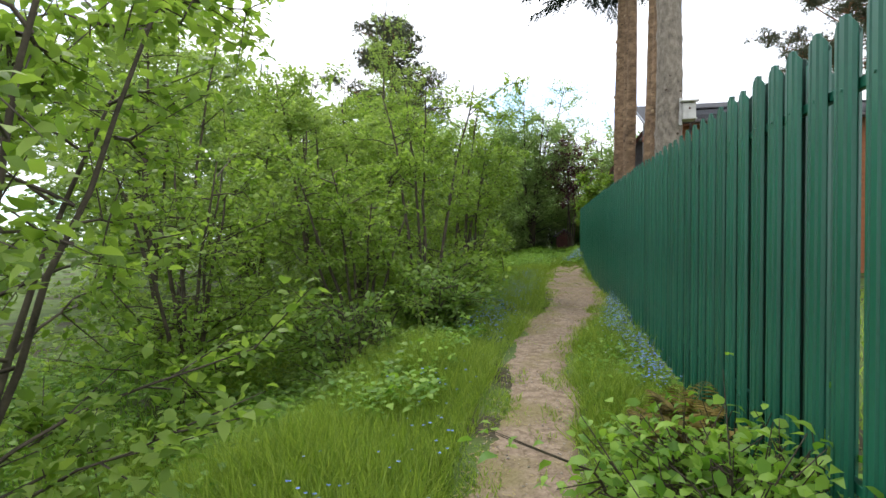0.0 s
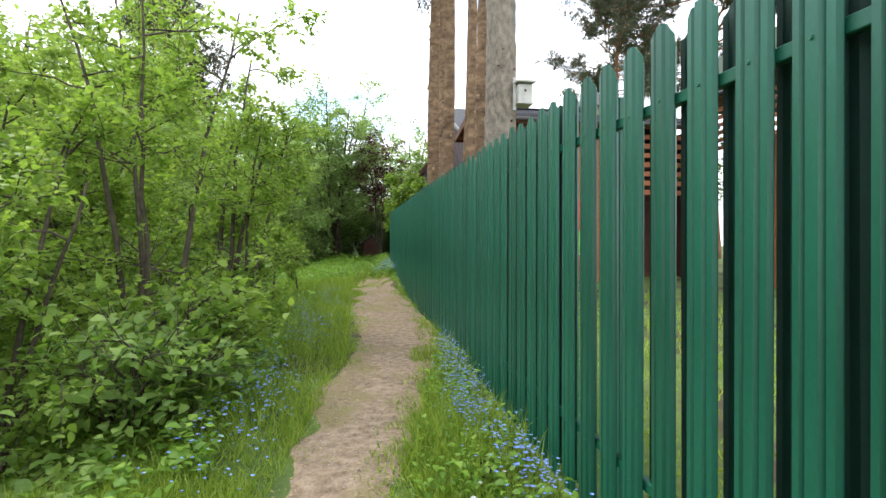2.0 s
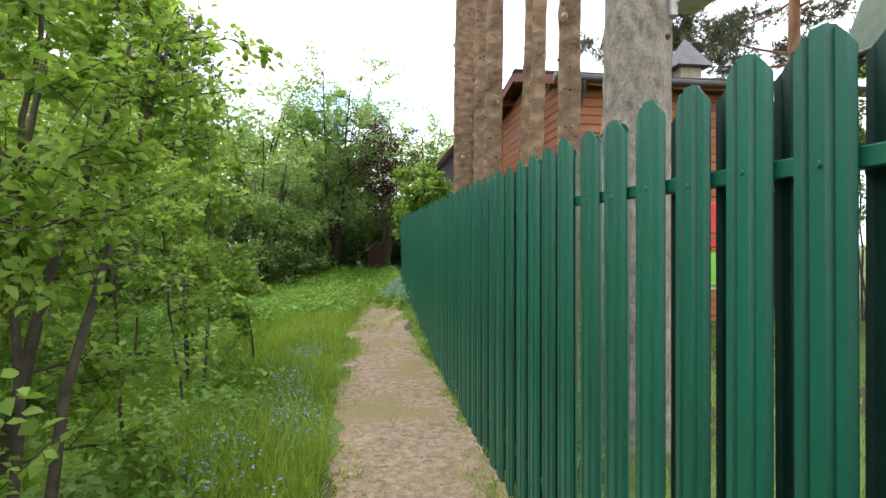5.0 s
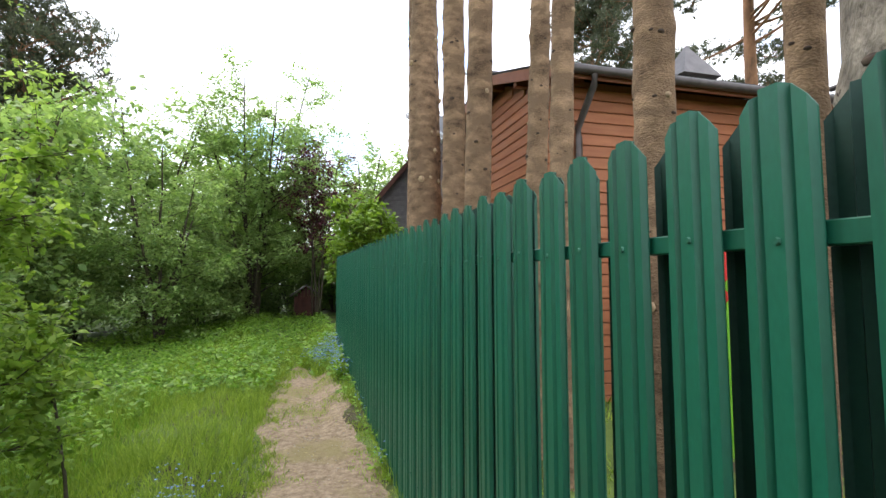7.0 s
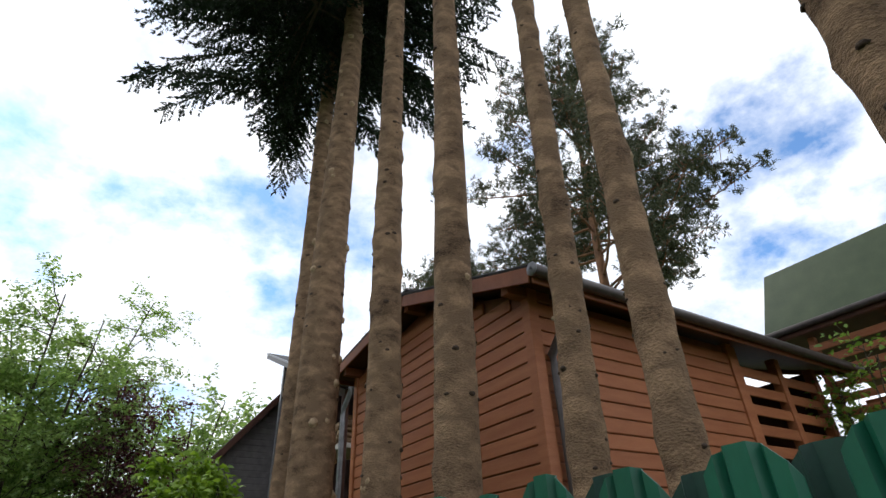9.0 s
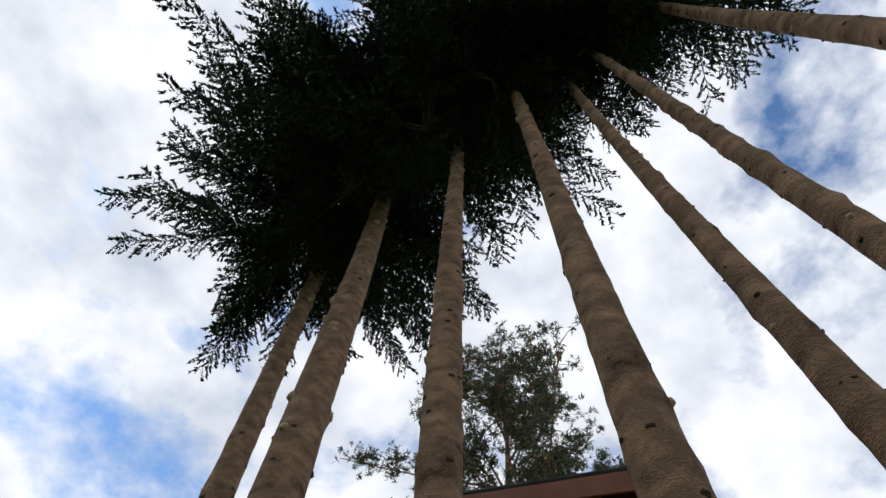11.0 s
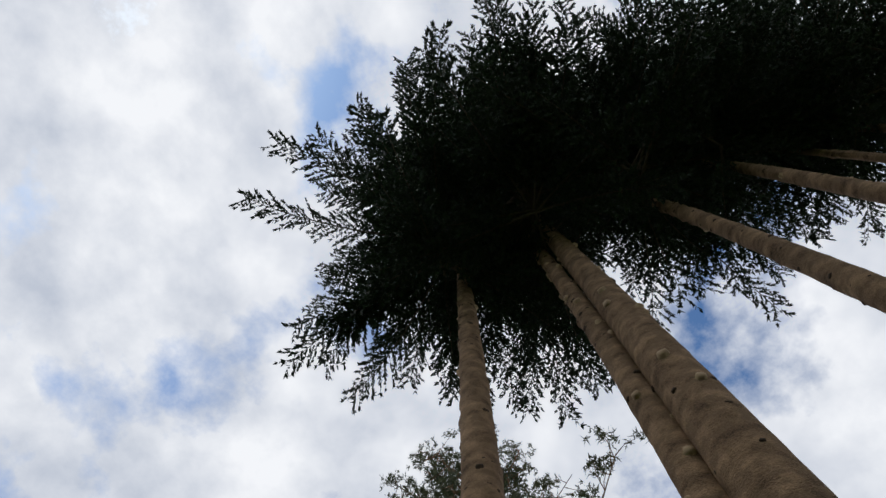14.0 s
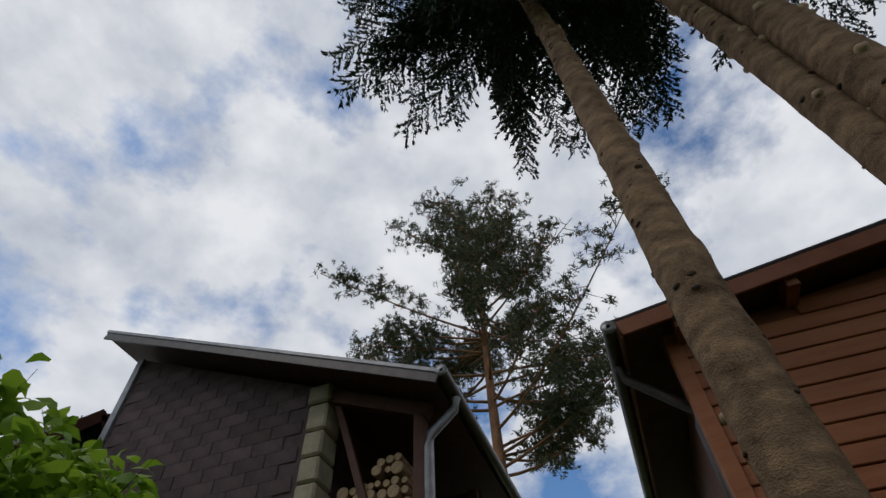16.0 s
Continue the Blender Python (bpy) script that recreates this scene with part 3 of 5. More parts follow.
def build_dark_house():
    X, YA, YB, YP = 4.40, 22.95, 27.6, 24.36           # face plane, near end, far end, pillar
    g = float(lie(X, 25)) - 0.2
    h0 = Vector((X, 25.0, g))
    house = thing("shingled_house", h0, "dark brown shingle-clad house with stone corner and open wood store", "house")

    def rz(y):
        return 5.76 + (y - 22.64) * 0.440

    def add(name, me, parent=house, label=""):
        me.transform(Matrix.Translation(-h0))
        return part(name, me, parent, label)

    v = [(X + 0.03, YP, g), (X + 0.03, YB, g), (X + 0.03, YB, rz(YB) - 0.2), (X + 0.03, YP, rz(YP) - 0.2)]
    v += [(X + 5, y, z) for _, y, z in v]
    wall = add("wall", mesh_of("wall", v, [(0, 1, 2, 3), (7, 6, 5, 4), (0, 4, 5, 1), (3, 2, 6, 7), (0, 3, 7, 4), (1, 5, 6, 2)], SHINGLE))
    # courses of shingles
    piece = box_mesh("shingle", -0.012, 0.0, 0, 0.40, 0, 0.165, SHINGLE, 0.004)
    piece.transform(Matrix.Rotation(radians(-3), 4, "Y"))
    z, row = g + 2.0, 0
    while z < rz(YB) - 0.3:
        y = YP + 0.1 - (0.2 if row % 2 else 0.0)
        while y < YB:
            if z + 0.16 < rz(max(y, YP)) - 0.22 and y + 0.40 < YB + 0.05 and y > YP - 0.05:
                s = part("shingle", piece, wall)
                s.location = Vector((X + 0.03, y, z)) - h0
            y += 0.408
        z += 0.17
        row += 1
    # stone pillar
    rng = random.Random(8)
    z = g
    while z < rz(YP) - 0.3:
        h = rng.uniform(0.26, 0.36)
        d = rng.uniform(-0.02, 0.02)
        add("stone", box_mesh("stone", X - 0.05 + d, X + 0.3, YP - 0.24 + d, YP + 0.02 - d, z, min(z + h - 0.015, rz(YP) - 0.25), STONE, 0.025))
        z += h
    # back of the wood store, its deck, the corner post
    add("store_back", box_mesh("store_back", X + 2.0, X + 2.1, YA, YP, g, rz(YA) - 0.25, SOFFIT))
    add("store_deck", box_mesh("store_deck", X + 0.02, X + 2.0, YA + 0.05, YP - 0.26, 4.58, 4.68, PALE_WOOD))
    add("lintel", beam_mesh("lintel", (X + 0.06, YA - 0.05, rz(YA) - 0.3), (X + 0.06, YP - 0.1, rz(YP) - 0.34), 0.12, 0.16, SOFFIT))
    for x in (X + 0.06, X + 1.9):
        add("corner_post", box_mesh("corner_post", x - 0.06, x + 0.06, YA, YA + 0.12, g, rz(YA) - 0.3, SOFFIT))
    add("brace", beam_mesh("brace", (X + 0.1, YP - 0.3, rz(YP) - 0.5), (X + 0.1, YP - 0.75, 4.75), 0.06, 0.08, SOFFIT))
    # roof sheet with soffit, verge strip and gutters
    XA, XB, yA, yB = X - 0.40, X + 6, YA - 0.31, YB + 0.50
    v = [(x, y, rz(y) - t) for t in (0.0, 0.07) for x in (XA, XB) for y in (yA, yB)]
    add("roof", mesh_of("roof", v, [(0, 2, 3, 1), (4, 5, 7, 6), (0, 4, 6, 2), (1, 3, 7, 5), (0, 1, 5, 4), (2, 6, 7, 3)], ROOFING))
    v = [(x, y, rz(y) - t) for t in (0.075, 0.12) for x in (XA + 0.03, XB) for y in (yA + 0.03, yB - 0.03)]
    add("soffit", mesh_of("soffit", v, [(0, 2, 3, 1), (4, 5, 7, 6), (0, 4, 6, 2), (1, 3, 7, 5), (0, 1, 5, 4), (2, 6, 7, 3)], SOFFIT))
    for o, h, m in ((0.0, 0.05, ZINC), (0.012, 0.12, GUTTER)):
        add("verge_strip", beam_mesh("verge_strip", (XA - 0.012 + o, yA, rz(yA) - h / 2 - (0 if m is ZINC else 0.05)), (XA - 0.012 + o, yB, rz(yB) - h / 2 - (0 if m is ZINC else 0.05)), 0.03, h, m))
    add("gutter", joined_tubes("gutter", [([(XA - 0.05 + i * 0.8, yA - 0.06, rz(yA) - 0.07) for i in range(9)], [0.06] * 9, 12)], GUTTER))
    add("end_cap", joined_tubes("end_cap", [([(XA - 0.06 + o, yA - 0.06, rz(yA) - 0.07) for o in (-0.012, -0.004, 0.004, 0.012)], [0.02, 0.068, 0.068, 0.02], 12)], ZINC))
    px, py = X - 0.02, YA - 0.06
    pipe = [(px, yA - 0.06, rz(yA) - 0.12), (px, yA - 0.04, rz(yA) - 0.25), (px, py - 0.02, rz(yA) - 0.48), (px, py, rz(yA) - 0.6), (px, py, g + 0.1)]
    add("downpipe", joined_tubes("downpipe", [(pipe, [0.05] * 5, 12)], ZINC), label="grey metal downpipe")
    add("far_corner_strip", box_mesh("far_corner_strip", X - 0.02, X + 0.08, YB - 0.06, YB + 0.05, g, rz(YB) - 0.22, ZINC))
    # split logs in the store
    rng = random.Random(12)
    z0 = 4.68
    log_group = "firewood in the store"
    for row in range(5):
        y = YA + 0.2 + 0.03 * row
        while y < YP - 0.36:
            r = rng.uniform(0.035, 0.085)
            if row >= 3 and y > YP - 0.85:
                y += 0.2
                continue
            zc = z0 + 0.075 + row * 0.125
            lg = joined_tubes("log", [([(0, 0, 0), (0.004, 0, 0), (0.35, 0, 0), (0.354, 0, 0)], [r * 0.9, r, r, r * 0.9], 10)], BARK)
            ob = new("firewood_log", lg)
            ob.location = (X + 0.14 + rng.uniform(0, 0.08), y + r, zc + rng.uniform(-0.015, 0.015) + (r - 0.06) * 0.3)
            tagged(ob, "split pale firewood log stacked in the wood store", "log", log_group)
            bm = bmesh.new()
            bmesh.ops.create_cone(bm, cap_ends=True, segments=10, radius1=r * 0.93, radius2=r * 0.93, depth=0.008)
            for vv in bm.verts:
                vv.co = Vector((vv.co.z - 0.003, vv.co.x, vv.co.y))
            ce = bpy.data.meshes.new("cut_end")
            bm.to_mesh(ce)
            bm.free()
            ce.materials.append(CUT_WOOD)
            part("cut_end", ce, ob, "pale sawn log end")
            y += 2 * r + rng.uniform(0.0, 0.015)
    # steep-roofed outbuilding beyond it, gable towards the garden
    ya, yb = 28.3, 33.0
    wing = thing("low_outbuilding", (4.5, ya, g), "grey boarded outbuilding with a steep dark roof", "outbuilding")
    eave_z, ridge_z = 4.92, 6.98
    prof = [(3.15, g), (5.85, g), (5.85, 5.25), (4.50, 6.86), (3.15, 5.25)]
    v = [(x - 4.5, y - ya, z - g) for y in (ya, yb) for x, z in prof]
    wall = part("wall", mesh_of("wall", v, [(0, 1, 2, 3, 4), (9, 8, 7, 6, 5), (0, 4, 9, 5), (1, 6, 7, 2), (4, 3, 8, 9), (3, 2, 7, 8), (0, 5, 6, 1)], CAP_GREY), wing)
    z = g + 3.0
    while z < 6.5:
        half = min(1.35, (6.80 - z - 0.16) / 1.19)
        if half > 0.1:
            part("board", box_mesh("board", -half, half, -0.025, 0.0, z - g, z - g + 0.148, CAP_GREY, 0.006), wall)
        z += 0.16
    for sx in (-1, 1):
        lo, hi = Vector((sx * 1.70, 0, eave_z - g)), Vector((0, 0, ridge_z - g))
        v = [(p.x, y, p.z - t) for t in (0.0, 0.10) for y in (-0.35, yb - ya + 0.3) for p in (lo, hi)]
        part("roof", mesh_of("roof", v, [(0, 1, 3, 2), (4, 6, 7, 5), (0, 4, 5, 1), (2, 3, 7, 6), (0, 2, 6, 4), (1, 5, 7, 3)], ROOFING), wing)
        part("verge_board", beam_mesh("verge_board", (lo.x, -0.37, lo.z - 0.07), (hi.x, -0.37, hi.z - 0.07), 0.03, 0.16, SOFFIT), wing)


build_dark_house()

# ---- green-roofed house, gazebo cap, hut, nest box, play tower ----


def build_green_house():
    base = Vector((9.5, 15.1, float(lie(9.5, 15.1))))
    g = base.z
    house = thing("green_roofed_house", base, "timber summer house under a dark green sheet-metal mansard roof", "house")

    def add(name, me, parent=house, label=""):
        return part(name, me, parent, label)
    z = 5.5 - g
    add("wall", box_mesh("wall", 0.55, 5.0, -3.0, 1.2, 0, z - 1.1, RED_BOARD))
    v = [(-0.05, -3.8, z), (-0.05, 2.0, z), (0.25, -3.6, z + 1.2), (0.25, 1.75, z + 1.2), (6, -3.8, z), (6, 2.0, z), (5.5, -3.6, z + 1.4), (5.5, 1.75, z + 1.4)]
    add("roof", mesh_of("roof", v, [(0, 2, 3, 1), (4, 5, 7, 6), (0, 4, 6, 2), (1, 3, 7, 5), (2, 6, 7, 3), (0, 1, 5, 4)], GREEN_ROOF), label="dark green sheet-metal roof")
    add("eave_board", box_mesh("eave_board", -0.25, 6.1, -4.0, 2.15, z - 0.14, z - 0.01, SOFFIT, 0.02))
    add("eave_gutter", joined_tubes("eave_gutter", [([(-0.3, -4.0 + i * 1.03, z - 0.02) for i in range(7)], [0.05] * 7, 10)], GUTTER))
    for y in (-3.2, -1.4, 0.2, 1.3):
        add("balcony_post", box_mesh("balcony_post", 0.0, 0.1, y, y + 0.1, 0, z - 0.1, RED_BOARD))
    for k in range(6):
        add("balcony_board", box_mesh("balcony_board", -0.03, 0.0, -3.2, 1.4, z - 0.38 - 0.2 * k, z - 0.27 - 0.2 * k, RED_BOARD))
    cx, cy = 6.65, 17.72
    cap = thing("capped_chimney", (cx, cy, 5.2), "chimney with a pointed grey sheet-metal cap on the timber house", "chimney")
    bm = bmesh.new()
    bmesh.ops.create_cone(bm, cap_ends=True, segments=4, radius1=0.52, radius2=0.015, depth=0.62)
    bmesh.ops.rotate(bm, verts=bm.verts, matrix=Matrix.Rotation(radians(45), 3, "Z"))
    me = bpy.data.meshes.new("cap")
    for vv in bm.verts:
        vv.co.z += 0.62
    bm.to_mesh(me)
    bm.free()
    me.materials.append(CAP_GREY)
    part("cap", me, cap, "pointed grey metal cap")
    part("shaft", box_mesh("shaft", -0.22, 0.22, -0.22, 0.22, -0.3, 0.30, STONE), cap)


def build_hut():
    x, y = 0.78, 30.6
    g = float(lie(x, y))
    hut = thing("small_hut", (x, y, g + 0.12), "small dark red plank hut with a pale weathered gable roof", "hut")
    n = 7
    for i in range(n):
        xx = -0.4 + i * 0.8 / n
        hh = 0.62 + 0.42 * (1 - abs((xx + 0.057) / 0.42))
        part("plank", box_mesh("plank", xx, xx + 0.8 / n - 0.006, -0.45, -0.42, 0.0, hh, HUT_WOOD, 0.004), hut)
    part("wall", box_mesh("wall", -0.40, 0.40, -0.42, 0.45, 0.0, 0.66, HUT_WOOD), hut)
    for s in (-1, 1):
        part("roof_panel", beam_mesh("roof_panel", (0.27 * s, -0.62, 0.90), (0.27 * s, 0.62, 0.90), 0.70, 0.045, HUT_ROOF, 0.004, up=(0.72 * s, 0, 1)), hut, "pale weathered roof boards")
    part("leg", box_mesh("leg", 0.36, 0.42, -0.46, -0.40, -0.12, 0.3, PALE_WOOD), hut)


def build_nest_box():
    b = thing("nest_box", (2.72, 11.52, 3.72), "pale weathered wooden nest box fixed to the big spruce", "nest box")
    part("box", box_mesh("box", -0.11, 0.11, -0.13, 0.11, 0.02, 0.30, PALE_WOOD, 0.006), b)
    part("lid", beam_mesh("lid", (0, -0.20, 0.325), (0, 0.15, 0.365), 0.30, 0.03, PALE_WOOD, 0.004), b)
    part("floor_board", box_mesh("floor_board", -0.125, 0.125, -0.145, 0.12, 0.0, 0.02, PALE_WOOD, 0.004), b)
    part("batten", box_mesh("batten", -0.16, -0.11, -0.03, 0.05, -0.08, 0.42, PALE_WOOD, 0.004), b)
    # Dark disc on the front, its colour standing for the shade of a hole.
    dark_disc = joined_tubes("entrance_disc", [([(0, -0.133, 0.2), (0, -0.136, 0.2)], [0.022, 0.002], 12)], SOFFIT)
    part("entrance_disc", dark_disc, b)


def build_play_tower():
    x, y = 4.7, 14.9
    g = float(lie(x, y))
    p = thing("play_tower", (x, y, g), "red and bright green plastic play tower on the lawn", "play tower")
    for dx in (-0.5, 0.5):
        for dy in (-0.4, 0.4):
            part("post", box_mesh("post", dx - 0.04, dx + 0.04, dy - 0.04, dy + 0.04, 0, 2.0, PLAY_GREEN), p)
    for z, m, h in ((1.55, PLAY_RED, 0.42), (0.85, PLAY_GREEN, 0.45), (1.36, PLAY_RED, 0.12)):
        part("panel", box_mesh("panel", -0.56, -0.5, -0.44, 0.44, z, z + h, m, 0.02), p)
        part("panel", box_mesh("panel", -0.5, 0.5, -0.47, -0.42, z, z + h, m, 0.02), p)
    part("deck", box_mesh("deck", -0.5, 0.5, -0.42, 0.42, 0.8, 0.86, PALE_WOOD), p)


build_green_house()
build_hut()
build_nest_box()
build_play_tower()

# ---- spruces ----


def spruce_crown_mesh(seed, z0, z1, reach, dense=1.0):
    """Whorls of drooping limbs with side twigs set with needles. Local z from the tree's foot."""
    rng = np.random.default_rng(seed)
    at, along, up, tubes = [], [], [], []
    z = z0
    while z < z1:
        f = (z - z0) / (z1 - z0)
        for _ in range(rng.integers(4, 7)):
            a = rng.uniform(0, 2 * np.pi)
            length = reach * min(1.0, 0.62 + 2.6 * f) * (1 - f) ** 0.6 * rng.uniform(0.62, 1.06) + 0.3
            t = np.linspace(0, 1, 9)
            rise = rng.uniform(-0.05, 0.18) + 0.35 * f
            out = length * t
            zz = z + rng.uniform(-0.2, 0.2) + rise * out - (0.5 - 0.3 * f) * length * t ** 2 * rng.uniform(0.5, 1.1) + 0.14 * length * t ** 4
            bend = a + rng.normal(0, 0.12) * t
            p = np.stack([out * np.cos(bend), out * np.sin(bend), zz], 1)
            tubes.append((p, 0.028 * (1 - 0.85 * t) * (0.5 + length / reach / 2), 4))
            n_sub = int(length / (0.060 / dense))
            for k in range(n_sub):
                s = 0.12 + 0.88 * (k + rng.uniform(0, 1)) / n_sub
                q = np.array([np.interp(s, t, p[:, i]) for i in range(3)])
                d = np.array([np.interp(s, t, np.gradient(p[:, i])) for i in range(3)])
                d /= np.linalg.norm(d) + 1e-9
                side = np.cross(d, [0, 0, 1])
                side /= np.linalg.norm(side) + 1e-9
                sgn = 1 if k % 2 else -1
                ln = (0.20 + 0.38 * min(1, (1.08 - s) * 1.6) * min(1, length / 2)) * rng.uniform(0.6, 1.15)
                w = d * rng.uniform(0.5, 0.9) + side * sgn * rng.uniform(0.4, 0.9) + np.array([0, 0, rng.uniform(-0.6, -0.02)])
                w /= np.linalg.norm(w)
                m = max(6, int(ln / 0.021))
                u = (np.arange(m) + rng.uniform(0, 1, m)) / m
                pts = q + w * (u * ln)[:, None] + np.array([0, 0, -0.22]) * (u ** 2 * ln)[:, None]
                sd = rng.normal(0, 1, (m, 3))
                nd = w * 0.75 + sd * 0.55
                at.append(pts)
                along.append(nd)
                up.append(rng.normal(0, 1, (m, 3)) + [0, 0, 1])
                # tuft at the tip
                e = 4
                at.append(np.repeat(pts[-1:], e, 0))
                along.append(w + rng.normal(0, 0.35, (e, 3)))
                up.append(rng.normal(0, 1, (e, 3)))
        z += rng.uniform(0.26, 0.42)
    at, along, up = np.concatenate(at), np.concatenate(along), np.concatenate(up)
    n = len(at)
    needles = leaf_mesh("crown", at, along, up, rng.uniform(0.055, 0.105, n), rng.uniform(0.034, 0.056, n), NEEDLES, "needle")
    limbs = joined_tubes("limbwork", tubes, TWIG)
    return needles, limbs


def trunk_mesh(seed, r0, height, stubs, material, flare=0.35, wobble=0.03):
    """A tapered bole with a swollen foot, ring swellings, knots and old branch stubs."""
    rng = np.random.default_rng(seed)
    zs = np.concatenate([np.linspace(-0.3, 0.8, 10), np.arange(0.9, 10.5, 0.11), np.linspace(10.8, height, 12)])
    sides = 20
    ang = np.linspace(0, 2 * np.pi, sides, endpoint=False)
    r = r0 * (1 - 0.82 * (np.clip(zs, 0, None) / height) ** 1.1) + r0 * flare * np.exp(-np.clip(zs, 0, None) / 0.35)
    R = np.repeat(r[:, None], sides, 1)
    kz, ka = rng.integers(3, 28, stubs) * 0.37 + rng.normal(0, 0.05, stubs), rng.uniform(0, 2 * np.pi, stubs)
    for z, a in zip(kz, ka):
        da = (ang - a + np.pi) % (2 * np.pi) - np.pi
        g = np.exp(-((zs - z) / 0.06)[:, None] ** 2 - (da / 0.35)[None] ** 2)
        R += g * rng.uniform(0.006, 0.020) * (0.5 + r0 / 0.3)
    for z in rng.uniform(1, 10, 12):
        R += (rng.uniform(0.002, 0.008) * np.exp(-((zs - z) / 0.05) ** 2))[:, None]
    R += rng.normal(0, 0.0022, R.shape)
    wx = wobble * np.sin(zs * 0.55 + rng.uniform(0, 6)) * np.clip(zs / 4, 0, 1)
    wy = wobble * np.sin(zs * 0.47 + rng.uniform(0, 6)) * np.clip(zs / 4, 0, 1)
    v = np.stack([wx[:, None] + R * np.cos(ang), wy[:, None] + R * np.sin(ang), np.repeat(zs[:, None], sides, 1)], -1).reshape(-1, 3)
    n = len(zs)
    i, j = np.meshgrid(np.arange(n - 1), np.arange(sides), indexing="ij")
    k = (j + 1) % sides
    f = np.stack([i * sides + j, i * sides + k, (i + 1) * sides + k, (i + 1) * sides + j], -1).reshape(-1, 4)
    me = fast_mesh("trunk", v, f.ravel(), np.full(len(f), 4), material)
    me.polygons.foreach_set("use_smooth", np.ones(len(f), bool))
    knots = []
    for z, a in zip(kz, ka):
        rr = np.interp(z, zs, r) + 0.006
        knots.append(((np.interp(z, zs, wx) + rr * np.cos(a), np.interp(z, zs, wy) + rr * np.sin(a), z), a, rng.uniform(0.6, 1.5), rng.uniform(-35, 5)))
    return me, knots


def spruce(x, y, r0, height, seed, crown, turn, crown_drop=0.0, stubs=150, material=None, size=1.0, lean=(0, 0), sawn=0.06):
    g = float(lie(x, y))
    tree = thing("spruce", (x, y, g), "tall spruce with a bare knotty trunk and dark high crown" if material is None else "old thick rough-barked spruce with a dark high crown", "tree", "row of spruces behind the fence")
    bole, knots = trunk_mesh(seed, r0, height, stubs, material or BARK)
    tk = part("trunk", bole, tree, "knotty grey-brown bark")
    pick = random.Random(seed)
    for place, a, s, tip in knots:
        s *= min(1.0, r0 / 0.19)
        cut = pick.random() < sawn
        st = part("branch_stub", STUBS[0 if cut else 1], tk)
        st.location, st.scale = place, (1.3 * s, 1.4 * s, 1.4 * s) if cut else (s * 0.6, s * 0.95, s * 0.6)
        st.rotation_euler = (0, radians(tip), a)
    tree.rotation_euler = (-lean[1], lean[0], 0)
    if crown:
        for name, me in zip(("crown", "limbwork"), crown):
            c = part(name, me, tree)
            c.rotation_euler = (0, 0, radians(turn))
            c.location = (-0.60 * size, 0.15 * size, crown_drop)
            c.scale = (size * 1.05, size, 1)
    return tree


STUBS = [joined_tubes("branch_stub", [([(-0.03, 0, 0), (0.006, 0, 0), (0.016, 0, 0), (0.018, 0, 0)], [0.034, 0.024, 0.021, 0.001], 8)], m) for m in (CUT_WOOD, KNOT)]
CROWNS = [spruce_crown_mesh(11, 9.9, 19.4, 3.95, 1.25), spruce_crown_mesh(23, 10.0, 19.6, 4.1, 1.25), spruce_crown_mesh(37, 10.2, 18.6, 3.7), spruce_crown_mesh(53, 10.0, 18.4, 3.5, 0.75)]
spruce(2.64, 20.37, 0.212, 19.6, 1, CROWNS[0], 0)
spruce(2.38, 18.60, 0.252, 20.0, 2, CROWNS[1], 40, stubs=64, sawn=0.6)
spruce(2.54, 18.89, 0.180, 18.4, 3, None, 0, sawn=0.4)
spruce(2.31, 16.90, 0.162, 19.0, 4, CROWNS[2], 120, lean=(0.010, -0.007))
spruce(2.18, 15.62, 0.148, 18.8, 5, CROWNS[0], 200, 0.4, stubs=64, size=0.8, lean=(0.012, -0.008))
spruce(2.43, 14.94, 0.104, 18.0, 6, CROWNS[3], 250, 0.9, size=0.7, lean=(0.030, -0.020))
spruce(2.41, 14.33, 0.102, 18.0, 7, CROWNS[3], 300, 1.0, size=0.7, lean=(0.018, -0.012))
spruce(2.40, 13.19, 0.126, 19.0, 8, CROWNS[3], 80, 0.8, size=0.9, lean=(0.018, -0.016))
spruce(2.52, 12.36, 0.088, 18.0, 9, CROWNS[3], 10, 1.0, size=0.8, lean=(0.02, -0.02))
spruce(2.40, 11.74, 0.268, 21.0, 10, CROWNS[3], 170, 1.2, stubs=70, material=OLD_BARK)

# ---- pines ----


